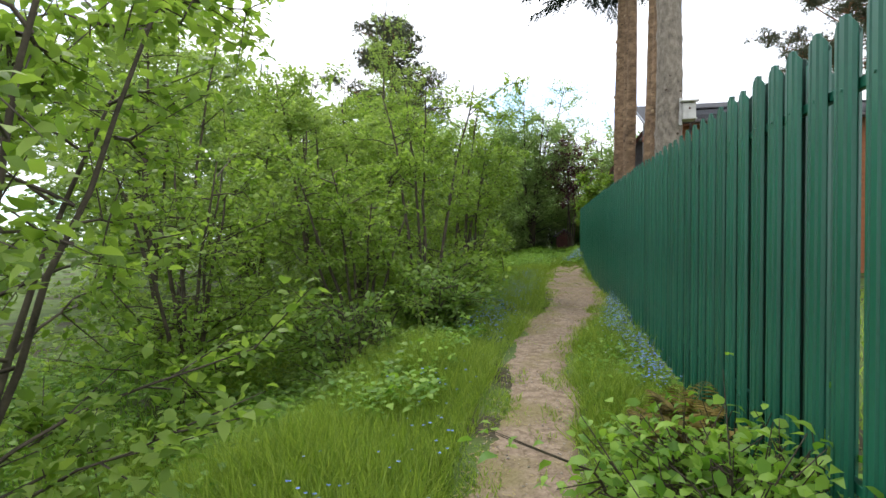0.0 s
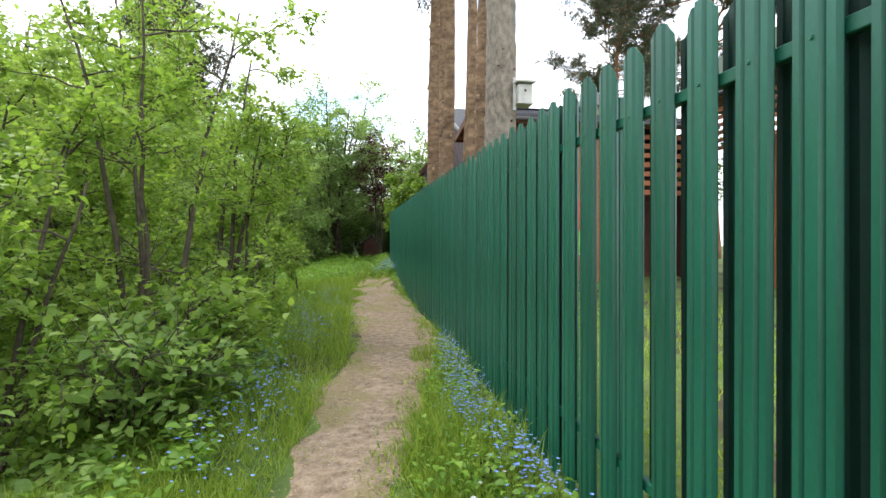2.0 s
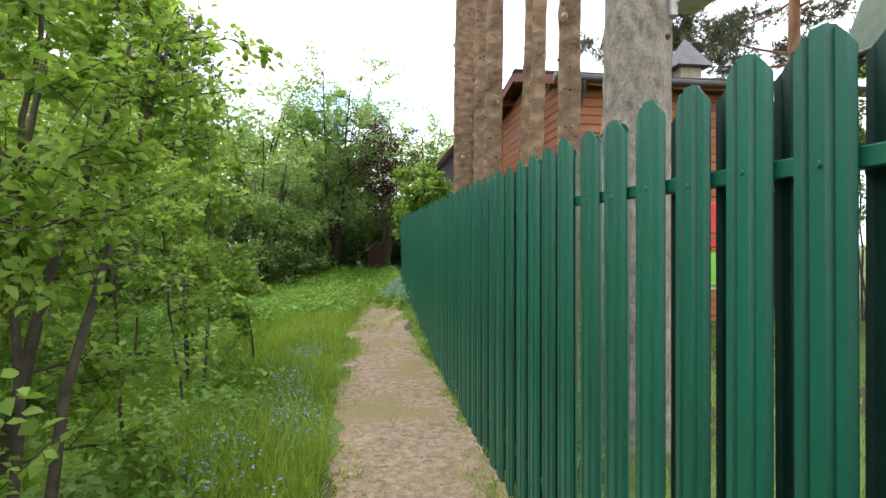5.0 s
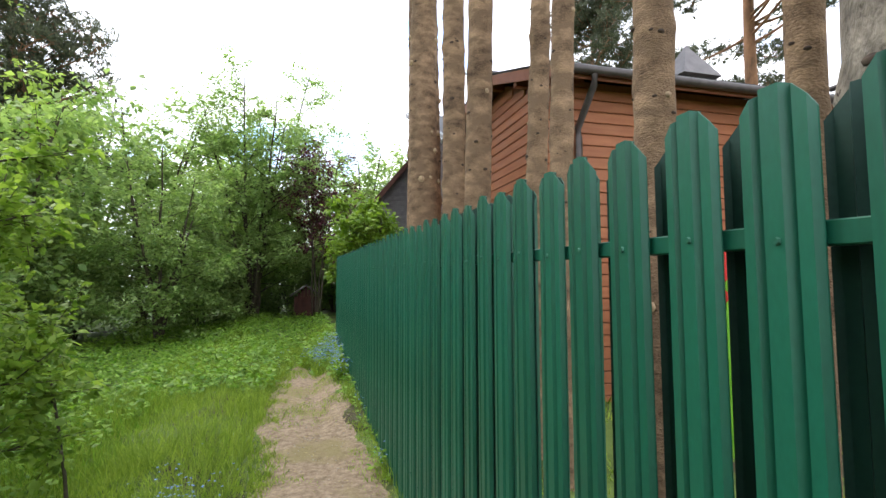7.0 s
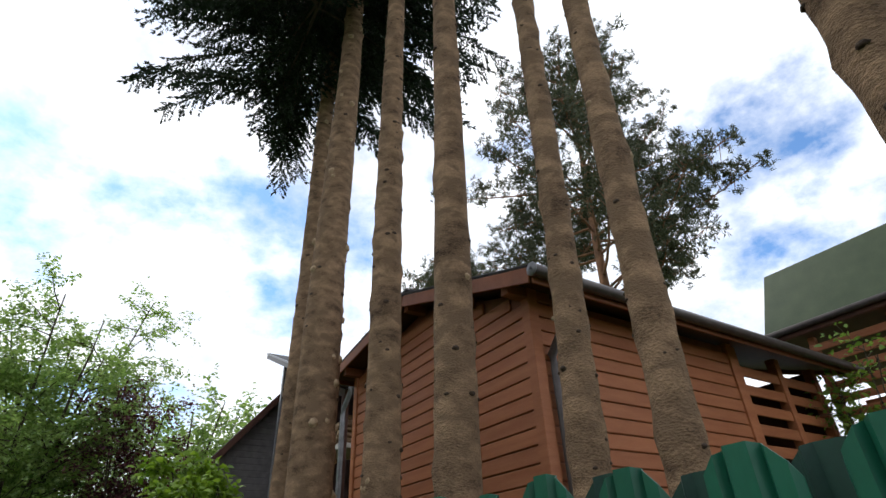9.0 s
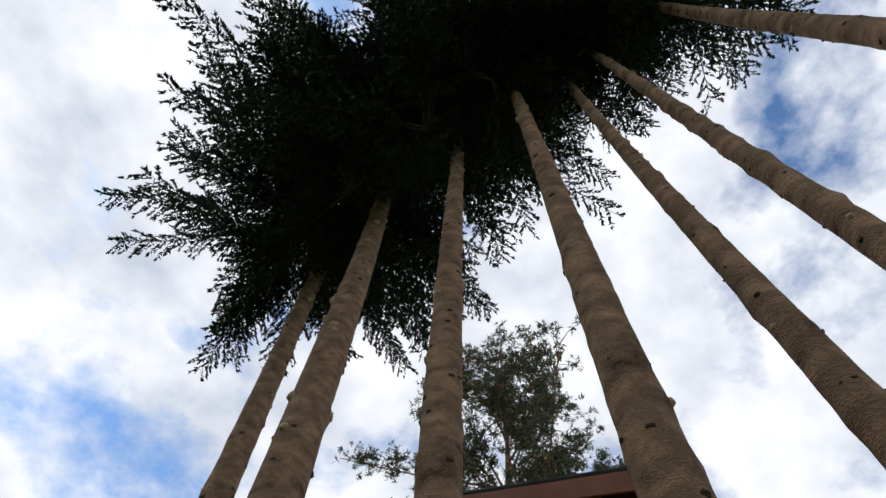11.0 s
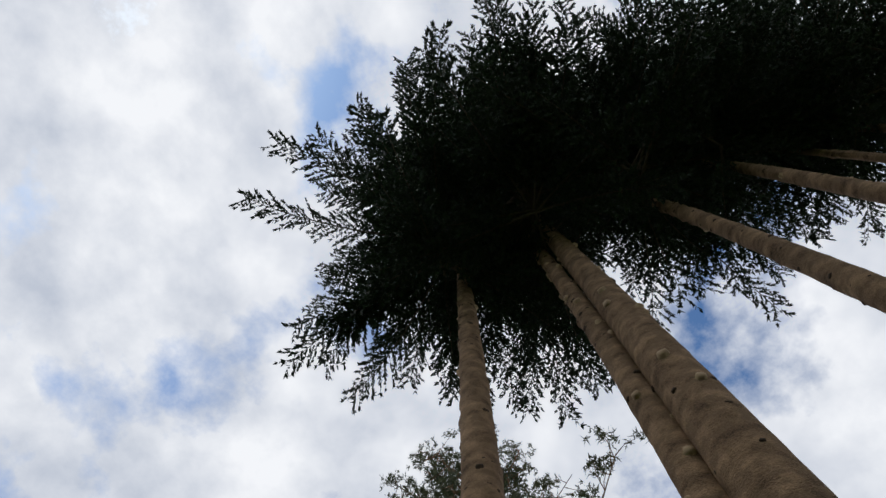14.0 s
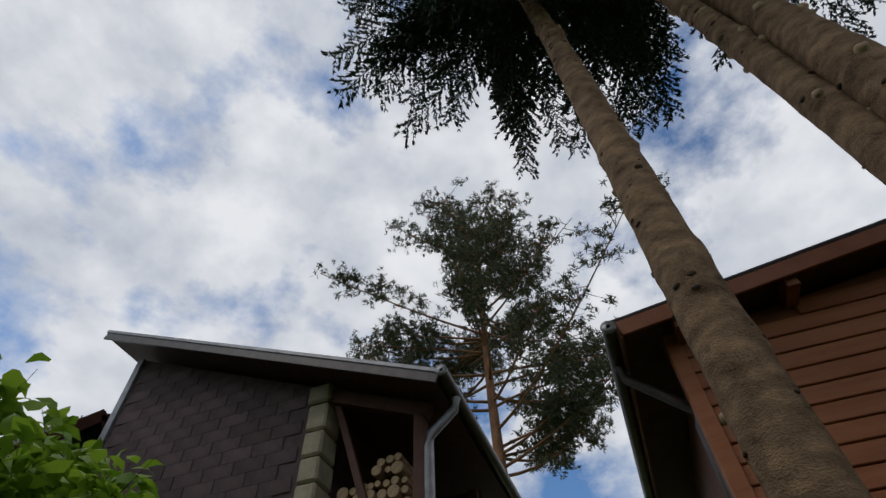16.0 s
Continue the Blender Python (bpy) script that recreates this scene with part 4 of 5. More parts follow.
def pine(x, y, height, crown_from, reach, seed, label):
    rng = np.random.default_rng(seed)
    g = float(lie(x, y))
    tree = thing("pine", (x, y, g), label, "tree")
    t = np.linspace(0, 1, 16)
    stem = np.stack([0.5 * np.sin(3 * t + seed), 0.4 * np.sin(2.5 * t), height * t - 0.2], 1)
    part("trunk", joined_tubes("trunk", [(stem, 0.26 * (1 - 0.85 * t) + 0.02, 12)], PINE_BARK), tree, "orange-brown flaky bark")
    limbs, at, along = [], [], []
    for k in range(66):
        f = rng.uniform(0, 1) ** 0.9
        z = crown_from + (height - crown_from) * f * 0.97
        a = rng.uniform(0, 2 * np.pi)
        ln = reach * (1.05 - 0.68 * f ** 2.2) * rng.uniform(0.45, 1.05)
        s = np.linspace(0, 1, 8)
        c = np.array([np.interp(z, stem[:, 2], stem[:, 0]), np.interp(z, stem[:, 2], stem[:, 1]), z])
        p = c + np.stack([ln * s * np.cos(a + 0.4 * s * rng.normal()), ln * s * np.sin(a + 0.4 * s * rng.normal()), ln * (0.25 * s + 0.25 * s ** 2) * rng.uniform(0.3, 1.2)], 1)
        limbs.append((p, 0.06 * (1 - 0.8 * s), 5))
        for _ in range(int(8 + 5.5 * ln)):
            s0 = rng.uniform(0.4, 1.0)
            q = np.array([np.interp(s0, s, p[:, i]) for i in range(3)])
            w = rng.normal(0, 1, 3) + [0, 0, 0.5]
            w /= np.linalg.norm(w)
            tip = q + w * rng.uniform(0.3, 0.85)
            limbs.append((np.stack([q, (q + tip) / 2 + rng.normal(0, 0.04, 3), tip]), [0.02, 0.012, 0.006], 3))
            for _ in range(6):
                e = tip + rng.normal(0, 0.16, 3) * [1, 1, 0.7]
                m = 11
                at.append(np.repeat(e[None], m, 0) + rng.normal(0, 0.045, (m, 3)))
                along.append(rng.normal(0, 1, (m, 3)) + [0, 0, 0.5])
    at, along = np.concatenate(at), np.concatenate(along)
    n = len(at)
    part("limbwork", joined_tubes("limbwork", limbs, PINE_BARK), tree)["kind"] = "stuff"
    part("crown", leaf_mesh("crown", at, along, rng.normal(0, 1, (n, 3)), rng.uniform(0.12, 0.22, n), rng.uniform(0.035, 0.06, n), PINE_NEEDLES, "needle"), tree)


pine(15.6, 24.2, 22.6, 7.0, 6.2, 4, "tall pine with an open crown behind the timber house")
pine(20.0, 41.0, 20.0, 10.5, 5.5, 9, "broad pine with grey-green needles beyond the houses")
pine(-9.5, 33.0, 14.5, 5.0, 3.6, 15, "pine rising above the thicket beside the meadow")

# ---- leafy shrubs and trees ----


def leafy(name, x, y, height, spread, stems, leaf_len, count, leaf_mat, seed, label, category, lean=(0, 0), crown_low=0.2, stem_r=0.03, shape="leaf", group="", droop=0.15, twigs=1.0):
    """Stems that fork into branches and twigs, with leaves along the twigs."""
    rng = np.random.default_rng(seed)
    g = float(lie(x, y))
    tree = thing(name, (x, y, g), label, category, group)
    at, along, fine = [], [], []
    n_twig_total = 0
    stock = []
    for k in range(stems):
        a = 2 * np.pi * (k + rng.uniform(0, 0.7)) / stems
        h = height * rng.uniform(0.72, 1.0)
        s = np.linspace(0, 1, 10)
        out = spread * rng.uniform(0.2, 0.55) * (s ** 1.3)
        p = np.stack([out * np.cos(a) + lean[0] * s ** 1.2, out * np.sin(a) + lean[1] * s ** 1.2, h * s - 0.1], 1)
        p[:, :2] += np.cumsum(rng.normal(0, 0.018 * height / 3, (10, 2)), 0) + 0.05 * np.array([np.cos(a), np.sin(a)])
        rr = stem_r * rng.uniform(0.7, 1.1) * (1 - 0.85 * s) + 0.004
        part("stem", joined_tubes("stem", [(p, rr, 8)], TWIG), tree)
        nb = max(5, int(9 * twigs * h / 3))
        for _ in range(nb):
            s0 = crown_low + (0.98 - crown_low) * rng.uniform(0, 1) ** 0.85
            q = np.array([np.interp(s0, s, p[:, i]) for i in range(3)])
            b = rng.uniform(0, 2 * np.pi)
            ln = spread * rng.uniform(0.35, 0.8) * (1.1 - 0.6 * s0)
            u = np.linspace(0, 1, 6)
            bp = q + np.stack([ln * u * np.cos(b), ln * u * np.sin(b), ln * (rng.uniform(0.1, 0.75) * u - 0.15 * u ** 2)], 1) + np.cumsum(rng.normal(0, 0.02, (6, 3)), 0)
            fine.append((bp[::1 if shape == "leaf" else 2], (0.011 * (1 - 0.7 * u) * max(1, height / 5))[::1 if shape == "leaf" else 2], 3))
            nt = max(4, int(5 + 4 * ln))
            for _ in range(nt):
                u0 = rng.uniform(0.25, 1.0)
                e = np.array([np.interp(u0, u, bp[:, i]) for i in range(3)])
                w = rng.normal(0, 0.7, 3) + [np.cos(b) * 0.8, np.sin(b) * 0.8, 0.25]
                w /= np.linalg.norm(w)
                tl = rng.uniform(0.2, 0.55) * min(1.6, max(0.8, height / 5))
                if shape == "leaf" or len(stock) % 4 == 0:
                    fine.append((np.stack([e, e + w * tl]), [0.005, 0.002], 3))
                stock.append((e, w, tl))
    per = max(2, int(count / len(stock)))
    E_, W_, T_ = (np.array([q[i] for q in stock]) for i in range(3))
    E_, W_, T_ = np.repeat(E_, per, 0), np.repeat(W_, per, 0), np.repeat(T_, per)
    n = len(E_)
    u = rng.uniform(0.05, 1.05, n)
    pos = E_ + W_ * (T_ * u)[:, None] + rng.normal(0, leaf_len * 0.5, (n, 3))
    dirs = W_ * 0.5 + rng.normal(0, 0.75, (n, 3)) * [1, 1, 0.45] + [0, 0, -0.12]
    upv = rng.normal(0, 0.45, (n, 3)) + [0, 0, 1]
    keep = pos[:, 2] > 0.05
    pos, dirs, upv = pos[keep], dirs[keep], upv[keep]
    n = len(pos)
    L = leaf_len * rng.uniform(0.6, 1.25, n)
    part("branchwork", joined_tubes("branchwork", fine, TWIG), tree)["kind"] = "stuff"
    part("foliage", leaf_mesh("foliage", pos, dirs, upv, L, L * rng.uniform(0.5, 0.68, n), leaf_mat, shape, droop), tree)
    return tree


THICKET = "thicket beside the footpath"
leafy("hazel_shrub", -1.95, 2.35, 3.4, 1.5, 5, 0.075, 7000, LEAF_HAZEL, 41, "leafy hazel shrub leaning over the bank", "shrub", lean=(0.3, 0.4), group=THICKET, stem_r=0.022)
leafy("hazel_shrub", -3.9, 3.2, 4.0, 1.9, 5, 0.08, 7000, LEAF_HAZEL, 42, "dense hazel shrub in the hollow", "shrub", group=THICKET)
leafy("hazel_shrub", -3.6, 6.0, 3.2, 1.7, 6, 0.075, 7000, LEAF_HAZEL, 43, "dense hazel shrub in the hollow", "shrub", group=THICKET, crown_low=0.1)
leafy("hazel_shrub", -2.2, 7.6, 2.9, 1.6, 7, 0.065, 11000, LEAF_HAZEL, 44, "broad green shrub with many thin stems", "shrub", group=THICKET, crown_low=0.08)
leafy("young_willow", -1.75, 9.2, 4.7, 1.8, 4, 0.062, 11000, LEAF_HAZEL, 45, "young willow tree with slender leaning stems", "tree", group=THICKET, crown_low=0.15, stem_r=0.04)
leafy("young_willow", -1.5, 10.75, 4.1, 1.3, 3, 0.062, 8000, LEAF_HAZEL, 46, "young willow tree with one stem leaning over the path edge", "tree", lean=(0.45, 0.2), group=THICKET, crown_low=0.2, stem_r=0.045)
leafy("leaning_hazel", -1.2, 10.65, 3.4, 0.9, 2, 0.065, 3000, LEAF_HAZEL, 140, "forked hazel with bare grey stems leaning over the bank", "tree", lean=(0.55, 0.1), group=THICKET, crown_low=0.55, stem_r=0.034)
leafy("bramble_shrub", -1.25, 8.35, 1.05, 0.85, 8, 0.10, 2600, LEAF_HAZEL, 47, "low shrub with broad toothed leaves at the path edge", "shrub", group="low shrubs at the bank", crown_low=0.25, stem_r=0.012)
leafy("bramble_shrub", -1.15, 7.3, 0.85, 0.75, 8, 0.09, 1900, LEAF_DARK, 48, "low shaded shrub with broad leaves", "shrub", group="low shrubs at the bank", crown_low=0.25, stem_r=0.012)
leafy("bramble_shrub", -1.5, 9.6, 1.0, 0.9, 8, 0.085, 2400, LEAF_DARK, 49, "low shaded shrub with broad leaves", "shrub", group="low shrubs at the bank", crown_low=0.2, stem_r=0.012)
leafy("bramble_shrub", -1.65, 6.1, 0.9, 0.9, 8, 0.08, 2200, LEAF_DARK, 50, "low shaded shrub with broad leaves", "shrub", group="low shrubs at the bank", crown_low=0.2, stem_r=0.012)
leafy("bramble_shrub", -2.3, 1.9, 1.0, 0.8, 7, 0.095, 1800, LEAF_HAZEL, 51, "low dark shrub with broad leaves in the hollow", "shrub", group="low shrubs at the bank", crown_low=0.2, stem_r=0.014)
for k, (x, y, h) in enumerate(((-3.8, 9.4, 4.6), (-3.9, 12.2, 4.8), (-4.6, 13.5, 5.2), (-5.6, 8.0, 5.4), (-6.2, 11.5, 6.0), (-7.5, 5.0, 5.5), (-5.8, 1.5, 4.8), (-5.2, 16.5, 5.0), (-6.5, 18.5, 6.6))):
    leafy("alder_shrub", x, y, h, 2.1, 5, 0.09, 14000, LEAF_HAZEL if k % 3 else LEAF_BIRCH, 60 + k, "tall green alder shrub in the thicket", "shrub", group=THICKET, crown_low=0.06, stem_r=0.04, shape="small")
SAP = "saplings at the bank"
for k, (x, y, h) in enumerate(((-0.95, 14.75, 2.0), (-1.35, 13.9, 3.6), (-1.75, 13.2, 3.8), (-2.0, 15.2, 4.2), (-2.1, 16.3, 3.2), (-2.9, 15.9, 4.0), (-1.25, 13.1, 2.6), (-1.7, 14.6, 3.0))):
    leafy("sapling", x, y, h, 0.75, 1, 0.07, 1500 + 500 * (h > 3), LEAF_HAZEL, 80 + k, "slender young sapling with thin grey stem", "sapling", group=SAP, crown_low=0.3, stem_r=0.016)
leafy("bird_cherry", -1.0, 30.0, 9.4, 3.3, 8, 0.12, 38000, LEAF_CHERRY, 91, "large bird cherry tree with an airy green crown", "tree", crown_low=0.1, stem_r=0.07, shape="small")
leafy("alder_tree", -3.0, 26.0, 5.6, 2.8, 7, 0.12, 16000, LEAF_CHERRY, 92, "green alder tree at the end of the path", "tree", crown_low=0.05, stem_r=0.06, shape="small")
leafy("alder_tree", -0.3, 33.0, 5.6, 2.8, 7, 0.13, 22000, LEAF_CHERRY, 93, "dark green alder tree at the end of the path", "tree", crown_low=0.08, stem_r=0.06, shape="small")
leafy("purple_plum", 1.15, 29.2, 6.3, 1.7, 5, 0.11, 7000, LEAF_PLUM, 94, "small purple-leaved plum tree behind the fence end", "tree", crown_low=0.35, stem_r=0.04, shape="small")
leafy("lime_maple", 2.3, 24.7, 3.5, 1.3, 8, 0.17, 6500, LEAF_LIME, 95, "bright lime-green maple shrub behind the fence end", "shrub", crown_low=0.3, stem_r=0.03, droop=0.3)
for k, (x, y, h) in enumerate(((1.6, 34.0, 3.4), (-3.4, 32.5, 3.6), (3.6, 31.0, 3.2), (-5.5, 27.5, 3.6), (-2.2, 34.5, 3.8), (-6.0, 22.0, 3.2), (0.3, 32.4, 2.6), (-1.3, 31.6, 2.4), (1.9, 32.3, 2.8), (-2.6, 29.3, 2.2))):
    leafy("hedge_shrub", x, y, h, 2.2, 8, 0.13, 11000, LEAF_CHERRY, 100 + k, "low dense green shrub closing the end of the path", "shrub", group="shrubs at the end of the path", crown_low=0.02, stem_r=0.03, shape="small")
for k, (x, y, h) in enumerate(((-6.4, 25.6, 7.0), (-7.8, 28.0, 8.5), (-4.5, 30.0, 8.0), (-10.5, 21.0, 9.0), (-12, 14, 9.0), (-13, 28, 10.0), (3.0, 34.0, 7.0), (-1.5, 35.0, 8.0), (-11.0, 6.0, 8.0), (-14, 0, 9.0), (-8, 36, 9.5), (-16, 20, 9.0), (-18, 8, 9.0), (-4, 42, 10.0), (-14, 38, 10.0), (5, 44, 8.0), (-9, 15.5, 7.0), (-9, 24, 6.0))):
    leafy("woodland_tree", x, y, h, 3.4, 6, 0.21, 9500, LEAF_BIRCH if k % 2 else LEAF_CHERRY, 110 + k, "broad green woodland tree in the distance", "tree", group="woods beyond the hollow", crown_low=0.08, stem_r=0.09, shape="small")
leafy("tall_birch", -6.2, 20.6, 10.5, 1.9, 2, 0.085, 9000, LEAF_BIRCH, 131, "tall slender birch above the thicket", "tree", crown_low=0.2, stem_r=0.07, shape="small")
leafy("tall_birch", -4.9, 18.9, 7.8, 1.5, 1, 0.08, 5000, LEAF_BIRCH, 132, "slender birch with a pointed top in the thicket", "tree", crown_low=0.25, stem_r=0.05, shape="small")
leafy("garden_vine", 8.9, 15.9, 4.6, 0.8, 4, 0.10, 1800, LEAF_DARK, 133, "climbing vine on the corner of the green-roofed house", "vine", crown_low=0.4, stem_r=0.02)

# ---- herbs, grass and flowers ----


def scatter(n, x0, x1, y0, y1, seed, keep=None):
    rng = np.random.default_rng(seed)
    x, y = rng.uniform(x0, x1, n), rng.uniform(y0, y1, n)
    if keep is not None:
        k = keep(x, y)
        x, y = x[k], y[k]
    return x, y, rng


def grass_patch(name, label, n, x0, x1, y0, y1, seed, tall, keep=None, mat=None, width=0.006):
    x, y, rng = scatter(n, x0, x1, y0, y1, seed, keep)
    m = len(x)
    clump = 0.65 + 0.5 * np.sin(2.1 * x + 1.3 * y) * np.sin(1.7 * y - 0.9 * x)
    L = tall * rng.uniform(0.45, 1.15, m) * np.clip(clump, 0.35, 1.2)
    d = np.stack([rng.normal(0, 0.38, m), rng.normal(0, 0.38, m), np.ones(m)], 1)
    at = np.stack([x, y, lie(x, y) - 0.01], 1)
    me = leaf_mesh("grass", at, d, rng.normal(0, 1, (m, 3)), L, width * rng.uniform(0.7, 1.6, m), mat or GRASS, "blade", -0.25)
    tagged(new(name, me), label, "grass", kind="stuff")


off = lambda x, y: ~on_path(x, y, 0.02)  # noqa: E731
grass_patch("verge_grass", "lush fresh green grass along the footpath", 64000, -1.5, 0.9, -1.5, 12, 201, 0.28, off)
grass_patch("verge_grass", "lush fresh green grass along the footpath", 48000, -2.2, 0.9, 11, 25, 202, 0.34, off)
grass_patch("fence_grass", "rough green grass at the foot of the fence", 34000, 0.25, 1.26, -1.0, 24, 203, 0.27, off)
grass_patch("meadow_grass", "mixed green meadow grass in the hollow", 45000, -6.5, -1.2, -1.5, 20, 204, 0.30, None, HERB, 0.011)
grass_patch("bank_grass", "tall soft grass on the slope of the bank", 60000, -3.4, -0.7, -0.5, 16, 209, 0.36, off, None, 0.008)
grass_patch("yard_grass", "short green lawn behind the fence", 14000, 1.5, 6.0, 4, 24, 205, 0.16, None, GRASS, 0.012)
grass_patch("path_tufts", "thin yellowed grass growing in the path", 44000, -0.4, 1.2, 0.0, 21, 206, 0.085, lambda x, y: on_path(x, y) & (np.sin(4.0 * x + 1.1 * y) * np.sin(2.3 * y) + 0.3 * np.sin(9 * x) * np.sin(7 * y) + 0.06 * (y - 14) > 0.12))
grass_patch("path_edge_moss", "short yellow-green turf at the path edges", 44000, -0.8, 1.35, -1, 22, 207, 0.06, lambda x, y: on_path(x, y, 0.16) & ~on_path(x, y, -0.13))


grass_patch("soft_grass", "tall soft fine-bladed grass on the near bank", 46000, -1.9, -0.25, 0.2, 6.5, 212, 0.40, off, None, 0.005)
edge_noise = lambda x, y: np.sin(6.1 * x + 2.3 * y) * np.sin(3.7 * y - 1.9 * x) + 0.6 * np.sin(13 * y) * np.sin(11 * x + 2)  # noqa: E731
grass_patch("path_edge_grass", "ragged grass tufts creeping over the path edges", 90000, -0.8, 1.2, -1, 21, 210, 0.12, lambda x, y: on_path(x, y, 0.12) & ~on_path(x, y, -0.24) & (edge_noise(x, y) > 0.0))


def pebbles():
    """Small rounded stones pressed into the dirt."""
    x, y, rng = scatter(5200, -0.6, 1.3, 0, 21, 211, lambda x, y: on_path(x, y, -0.03))
    n = len(x)
    base = np.array([(1, 0, 0), (0, 1, 0), (-1, 0, 0), (0, -1, 0), (0, 0, 0.6), (0, 0, -0.6)])
    tri = np.array([(0, 1, 4), (1, 2, 4), (2, 3, 4), (3, 0, 4), (1, 0, 5), (2, 1, 5), (3, 2, 5), (0, 3, 5)])
    s = rng.uniform(0.003, 0.011, n)[:, None, None] * rng.uniform(0.7, 1.3, (n, 1, 3))
    a = rng.uniform(0, 6.28, n)
    p = base[None] * s
    c, d = np.cos(a)[:, None], np.sin(a)[:, None]
    p = np.stack([p[..., 0] * c - p[..., 1] * d, p[..., 0] * d + p[..., 1] * c, p[..., 2]], -1) + np.stack([x, y, lie(x, y) + 0.023], 1)[:, None]
    f = (tri[None] + 6 * np.arange(n)[:, None, None]).reshape(-1, 3)
    me = fast_mesh("pebbles", p.reshape(-1, 3), f.ravel(), np.full(len(f), 3), PALE_DIRT)
    tagged(new("path_pebbles", me), "small pale pebbles in the trodden dirt", "pebbles", kind="stuff")


def litter():
    x, y, rng = scatter(9000, -0.6, 1.3, 0, 20, 208, lambda x, y: on_path(x, y))
    n = len(x)
    at = np.stack([x, y, lie(x, y) + 0.024], 1)
    d = np.stack([rng.normal(0, 1, n), rng.normal(0, 1, n), rng.normal(0, 0.08, n)], 1)
    me = leaf_mesh("litter", at, d, rng.normal(0, 0.3, (n, 3)) + [0, 0, 1], rng.uniform(0.015, 0.06, n), rng.uniform(0.004, 0.012, n), STRAW, "small", 0.02)
    tagged(new("path_litter", me), "dry straw and crumbs scattered on the path", "litter", kind="stuff")


def herbs(name, label, n, x0, x1, y0, y1, seed, mat, leaf=0.06, high=0.25, keep=None):
    """Low broad-leaved plants: rosettes on short stems."""
    x, y, rng = scatter(n, x0, x1, y0, y1, seed, keep)
    k = 7
    X, Y = np.repeat(x, k), np.repeat(y, k)
    m = len(X)
    a = rng.uniform(0, 2 * np.pi, m)
    h = np.repeat(rng.uniform(0.3, 1.0, len(x)), k) * high * rng.uniform(0.3, 1.0, m)
    at = np.stack([X + 0.03 * np.cos(a), Y + 0.03 * np.sin(a), lie(X, Y) + h], 1)
    d = np.stack([np.cos(a), np.sin(a), rng.uniform(-0.2, 0.5, m)], 1)
    L = leaf * rng.uniform(0.5, 1.3, m)
    me = leaf_mesh("herbs", at, d, rng.normal(0, 0.3, (m, 3)) + [0, 0, 1], L, L * rng.uniform(0.45, 0.75, m), mat, "leaf", 0.2)
    tagged(new(name, me), label, "herbs", kind="stuff")


herbs("bank_herbs", "broad-leaved green herbs covering the bank", 3000, -2.6, -0.5, 0, 14, 221, HERB, 0.07, 0.28, lambda x, y: off(x, y) & ((y > 4.2) | (x < -1.7)))
herbs("hollow_herbs", "raspberry and nettle growth in the hollow", 4400, -7, -1.4, -1, 24, 222, HERB, 0.085, 0.42)
herbs("far_herbs", "dense low green growth at the end of the path", 3600, -4.5, 1.3, 18.5, 29.5, 223, HERB, 0.09, 0.38, off)
herbs("fence_herbs", "mixed green weeds at the foot of the fence", 1500, 0.55, 1.22, 0.5, 20, 224, HERB, 0.055, 0.22, off)
herbs("shade_herbs", "green herbs under the shrubs, coloured darker for the shade", 1800, -3.0, -0.9, 5, 12, 225, LEAF_DARK, 0.08, 0.35, off)


def currant(x, y, seed, label):
    leafy("currant_bush", x, y, 0.46, 0.46, 9, 0.075, 1500, HERB, seed, label, "shrub", group="currant bushes at the fence", crown_low=0.12, stem_r=0.006, droop=0.3)


currant(1.05, 2.75, 151, "low currant bush with lobed leaves at the fence foot")
currant(0.82, 3.15, 152, "low currant bush with lobed leaves at the fence foot")
currant(1.08, 3.35, 153, "low currant bush with lobed leaves at the fence foot")
currant(0.95, 2.40, 154, "low currant bush with lobed leaves at the fence foot")


def fern(x, y, seed):
    rng = np.random.default_rng(seed)
    g = float(lie(x, y))
    f = thing("fern", (x, y, g), "rusty yellow-green fern beside the fence", "fern")
    for k in range(7):
        a = 2 * np.pi * k / 7 + rng.uniform(-0.3, 0.3)
        s = np.linspace(0, 1, 14)
        ln = rng.uniform(0.32, 0.5)
        p = np.stack([ln * 0.6 * s * np.cos(a), ln * 0.6 * s * np.sin(a), ln * (1.25 * s - 0.55 * s ** 2)], 1)
        rib = part("frond", joined_tubes("frond", [(p, 0.004 * (1 - 0.7 * s), 4)], FERN), f)
        side = np.array([-np.sin(a), np.cos(a), 0])
        at = np.repeat(p[2:], 2, 0)
        sg = np.tile([1, -1], len(p) - 2)[:, None]
        d = side * sg + np.array([np.cos(a), np.sin(a), 0.1]) * 0.4
        L = np.repeat(0.13 * np.sin(np.pi * (0.15 + 0.85 * s[2:])) + 0.015, 2)
        part("leaflets", leaf_mesh("leaflets", at, d, np.tile([0, 0, 1.0], (len(at), 1)), L, L * 0.32, FERN, "small", 0.1), rib)["kind"] = "stuff"


for k, (x, y) in enumerate(((1.05, 3.95), (0.95, 4.2), (1.12, 4.45))):
    fern(x, y, 161 + k)


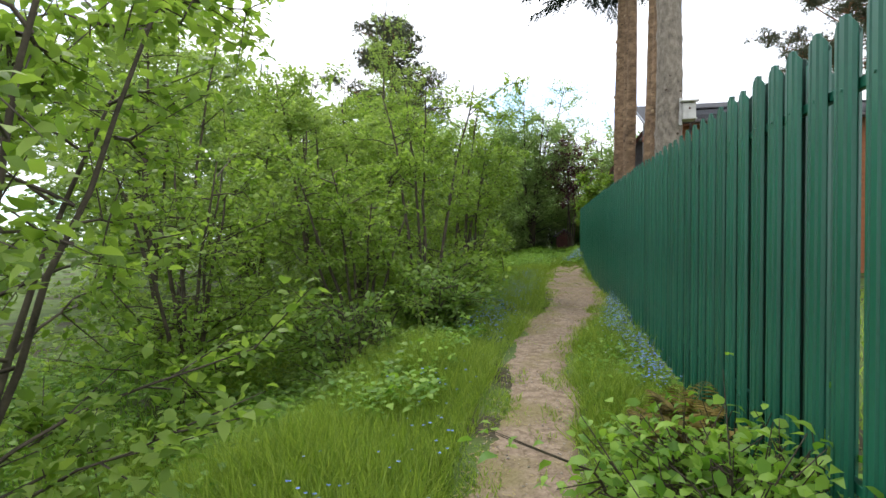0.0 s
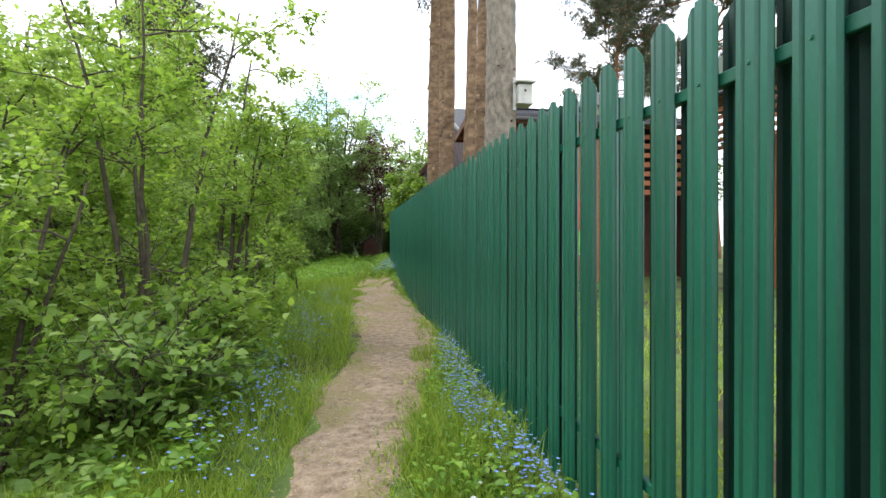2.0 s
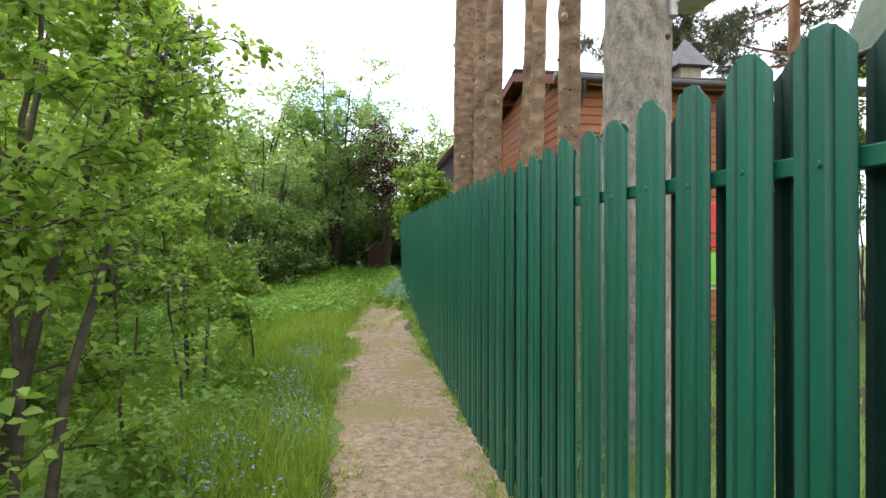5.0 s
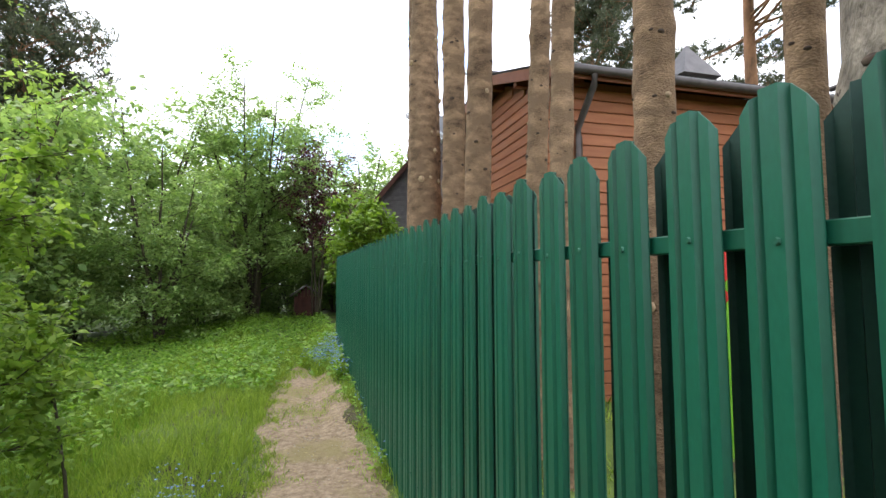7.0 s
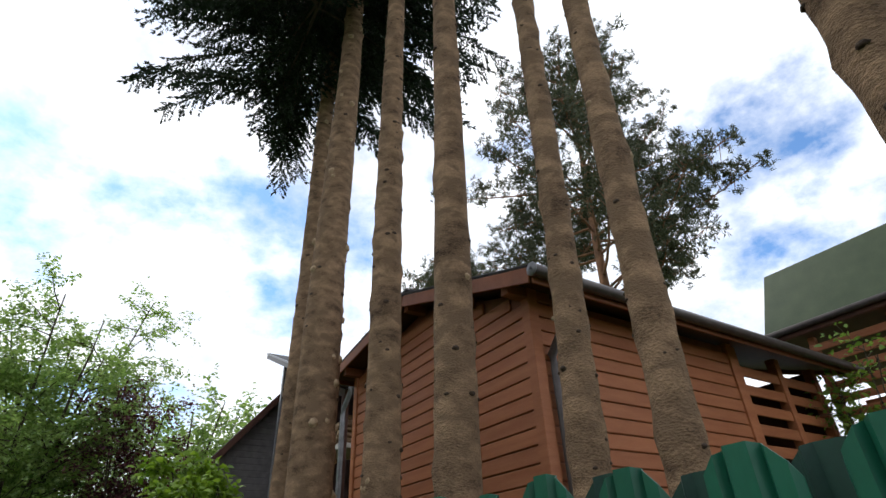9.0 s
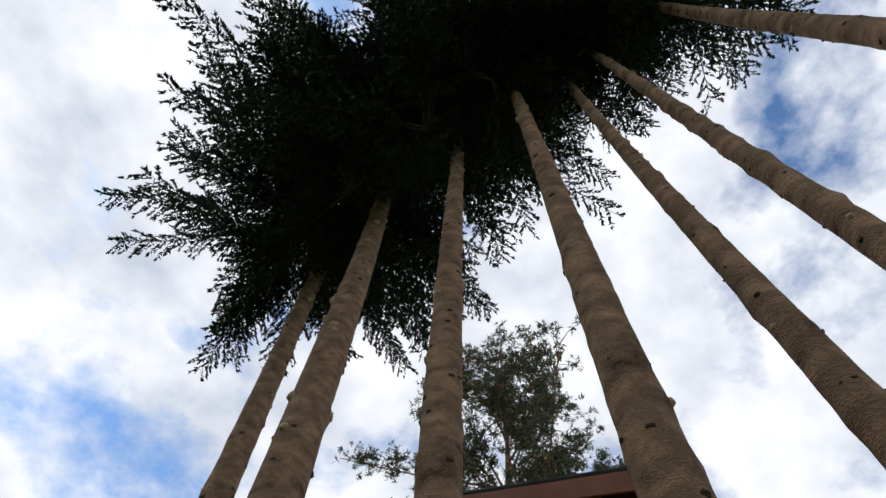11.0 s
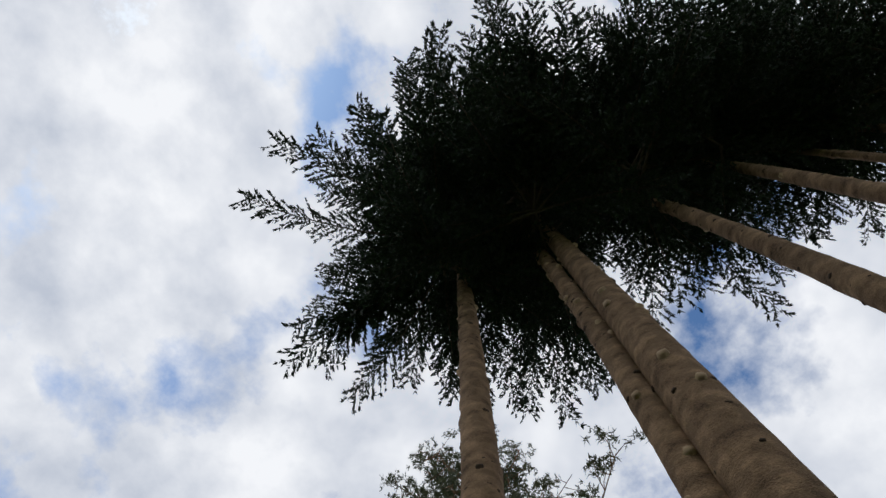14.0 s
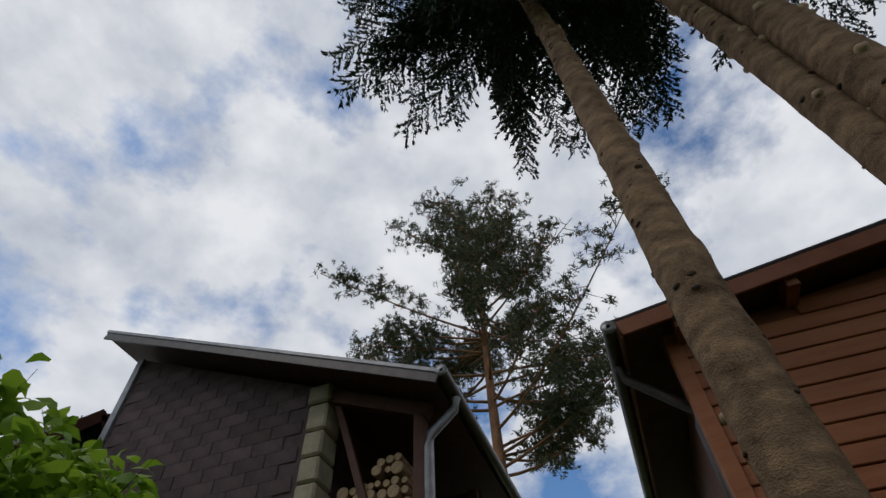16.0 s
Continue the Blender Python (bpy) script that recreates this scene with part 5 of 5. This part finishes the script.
def flowers(name, label, centres, per, spread, seed, mat, high=0.24, size=0.009):
    """Small five-petalled flowers on thin stalks, in patches."""
    rng = np.random.default_rng(seed)
    c = np.repeat(np.array(centres), per, 0)
    xy = c + rng.normal(0, 1, c.shape) * spread
    keep = off(xy[:, 0], xy[:, 1]) & (xy[:, 0] < 1.22)
    xy = xy[keep]
    n = len(xy)
    top = np.stack([xy[:, 0], xy[:, 1], lie(xy[:, 0], xy[:, 1]) + high * rng.uniform(0.55, 1.1, n)], 1)
    k = 5
    at = np.repeat(top, k, 0)
    a = np.tile(np.arange(k) * 2 * np.pi / k, n) + np.repeat(rng.uniform(0, 1, n), k)
    d = np.stack([np.cos(a), np.sin(a), np.full(n * k, 0.15)], 1)
    L = np.repeat(size * rng.uniform(0.8, 1.4, n), k)
    me = leaf_mesh("petals", at, d, np.repeat(rng.normal(0, 0.35, (n, 3)) + [0, 0, 1], k, 0), L, L * 0.95, mat, "small", 0.05)
    tagged(new(name, me), label, "flowers", kind="stuff")


flowers("forget_me_nots", "clusters of small sky-blue forget-me-nots", [(1.08, 5.5), (1.12, 6.3), (0.98, 7.1), (1.08, 7.8), (1.10, 8.5), (1.08, 9.2), (1.08, 9.9)], 210, (0.09, 0.26), 301, BLUE)
flowers("forget_me_nots", "scattered blue forget-me-nots on the bank", [(-0.35, 7.6), (-0.3, 9.4), (-0.25, 10.4), (-0.2, 12.2), (-0.35, 13.3), (-0.5, 11.5), (-0.3, 14.5), (-0.45, 6.9), (-0.62, 8.3)], 120, (0.13, 0.34), 302, BLUE)
flowers("forget_me_nots", "broad patch of blue forget-me-nots by the fence end", [(0.95, 18.8), (1.0, 19.6), (0.75, 20.2), (1.0, 20.8)], 420, (0.22, 0.45), 303, BLUE, 0.32, 0.012)
flowers("forget_me_nots", "blue forget-me-nots at the fence foot", [(1.08, 12.4), (1.05, 13.6), (1.05, 15.2), (1.08, 16.8)], 90, (0.08, 0.2), 304, BLUE)
flowers("forget_me_nots", "few blue forget-me-nots in the near grass", [(-0.75, 2.9), (-0.5, 4.6), (-0.45, 6.0), (1.0, 3.2), (-0.3, 3.6)], 22, (0.15, 0.3), 305, BLUE)
flowers("white_flowers", "few small white flowers in the grass", [(0.9, 5.6), (0.85, 6.2)], 3, (0.1, 0.3), 306, WHITE_PETAL, 0.2, 0.014)
litter()
pebbles()
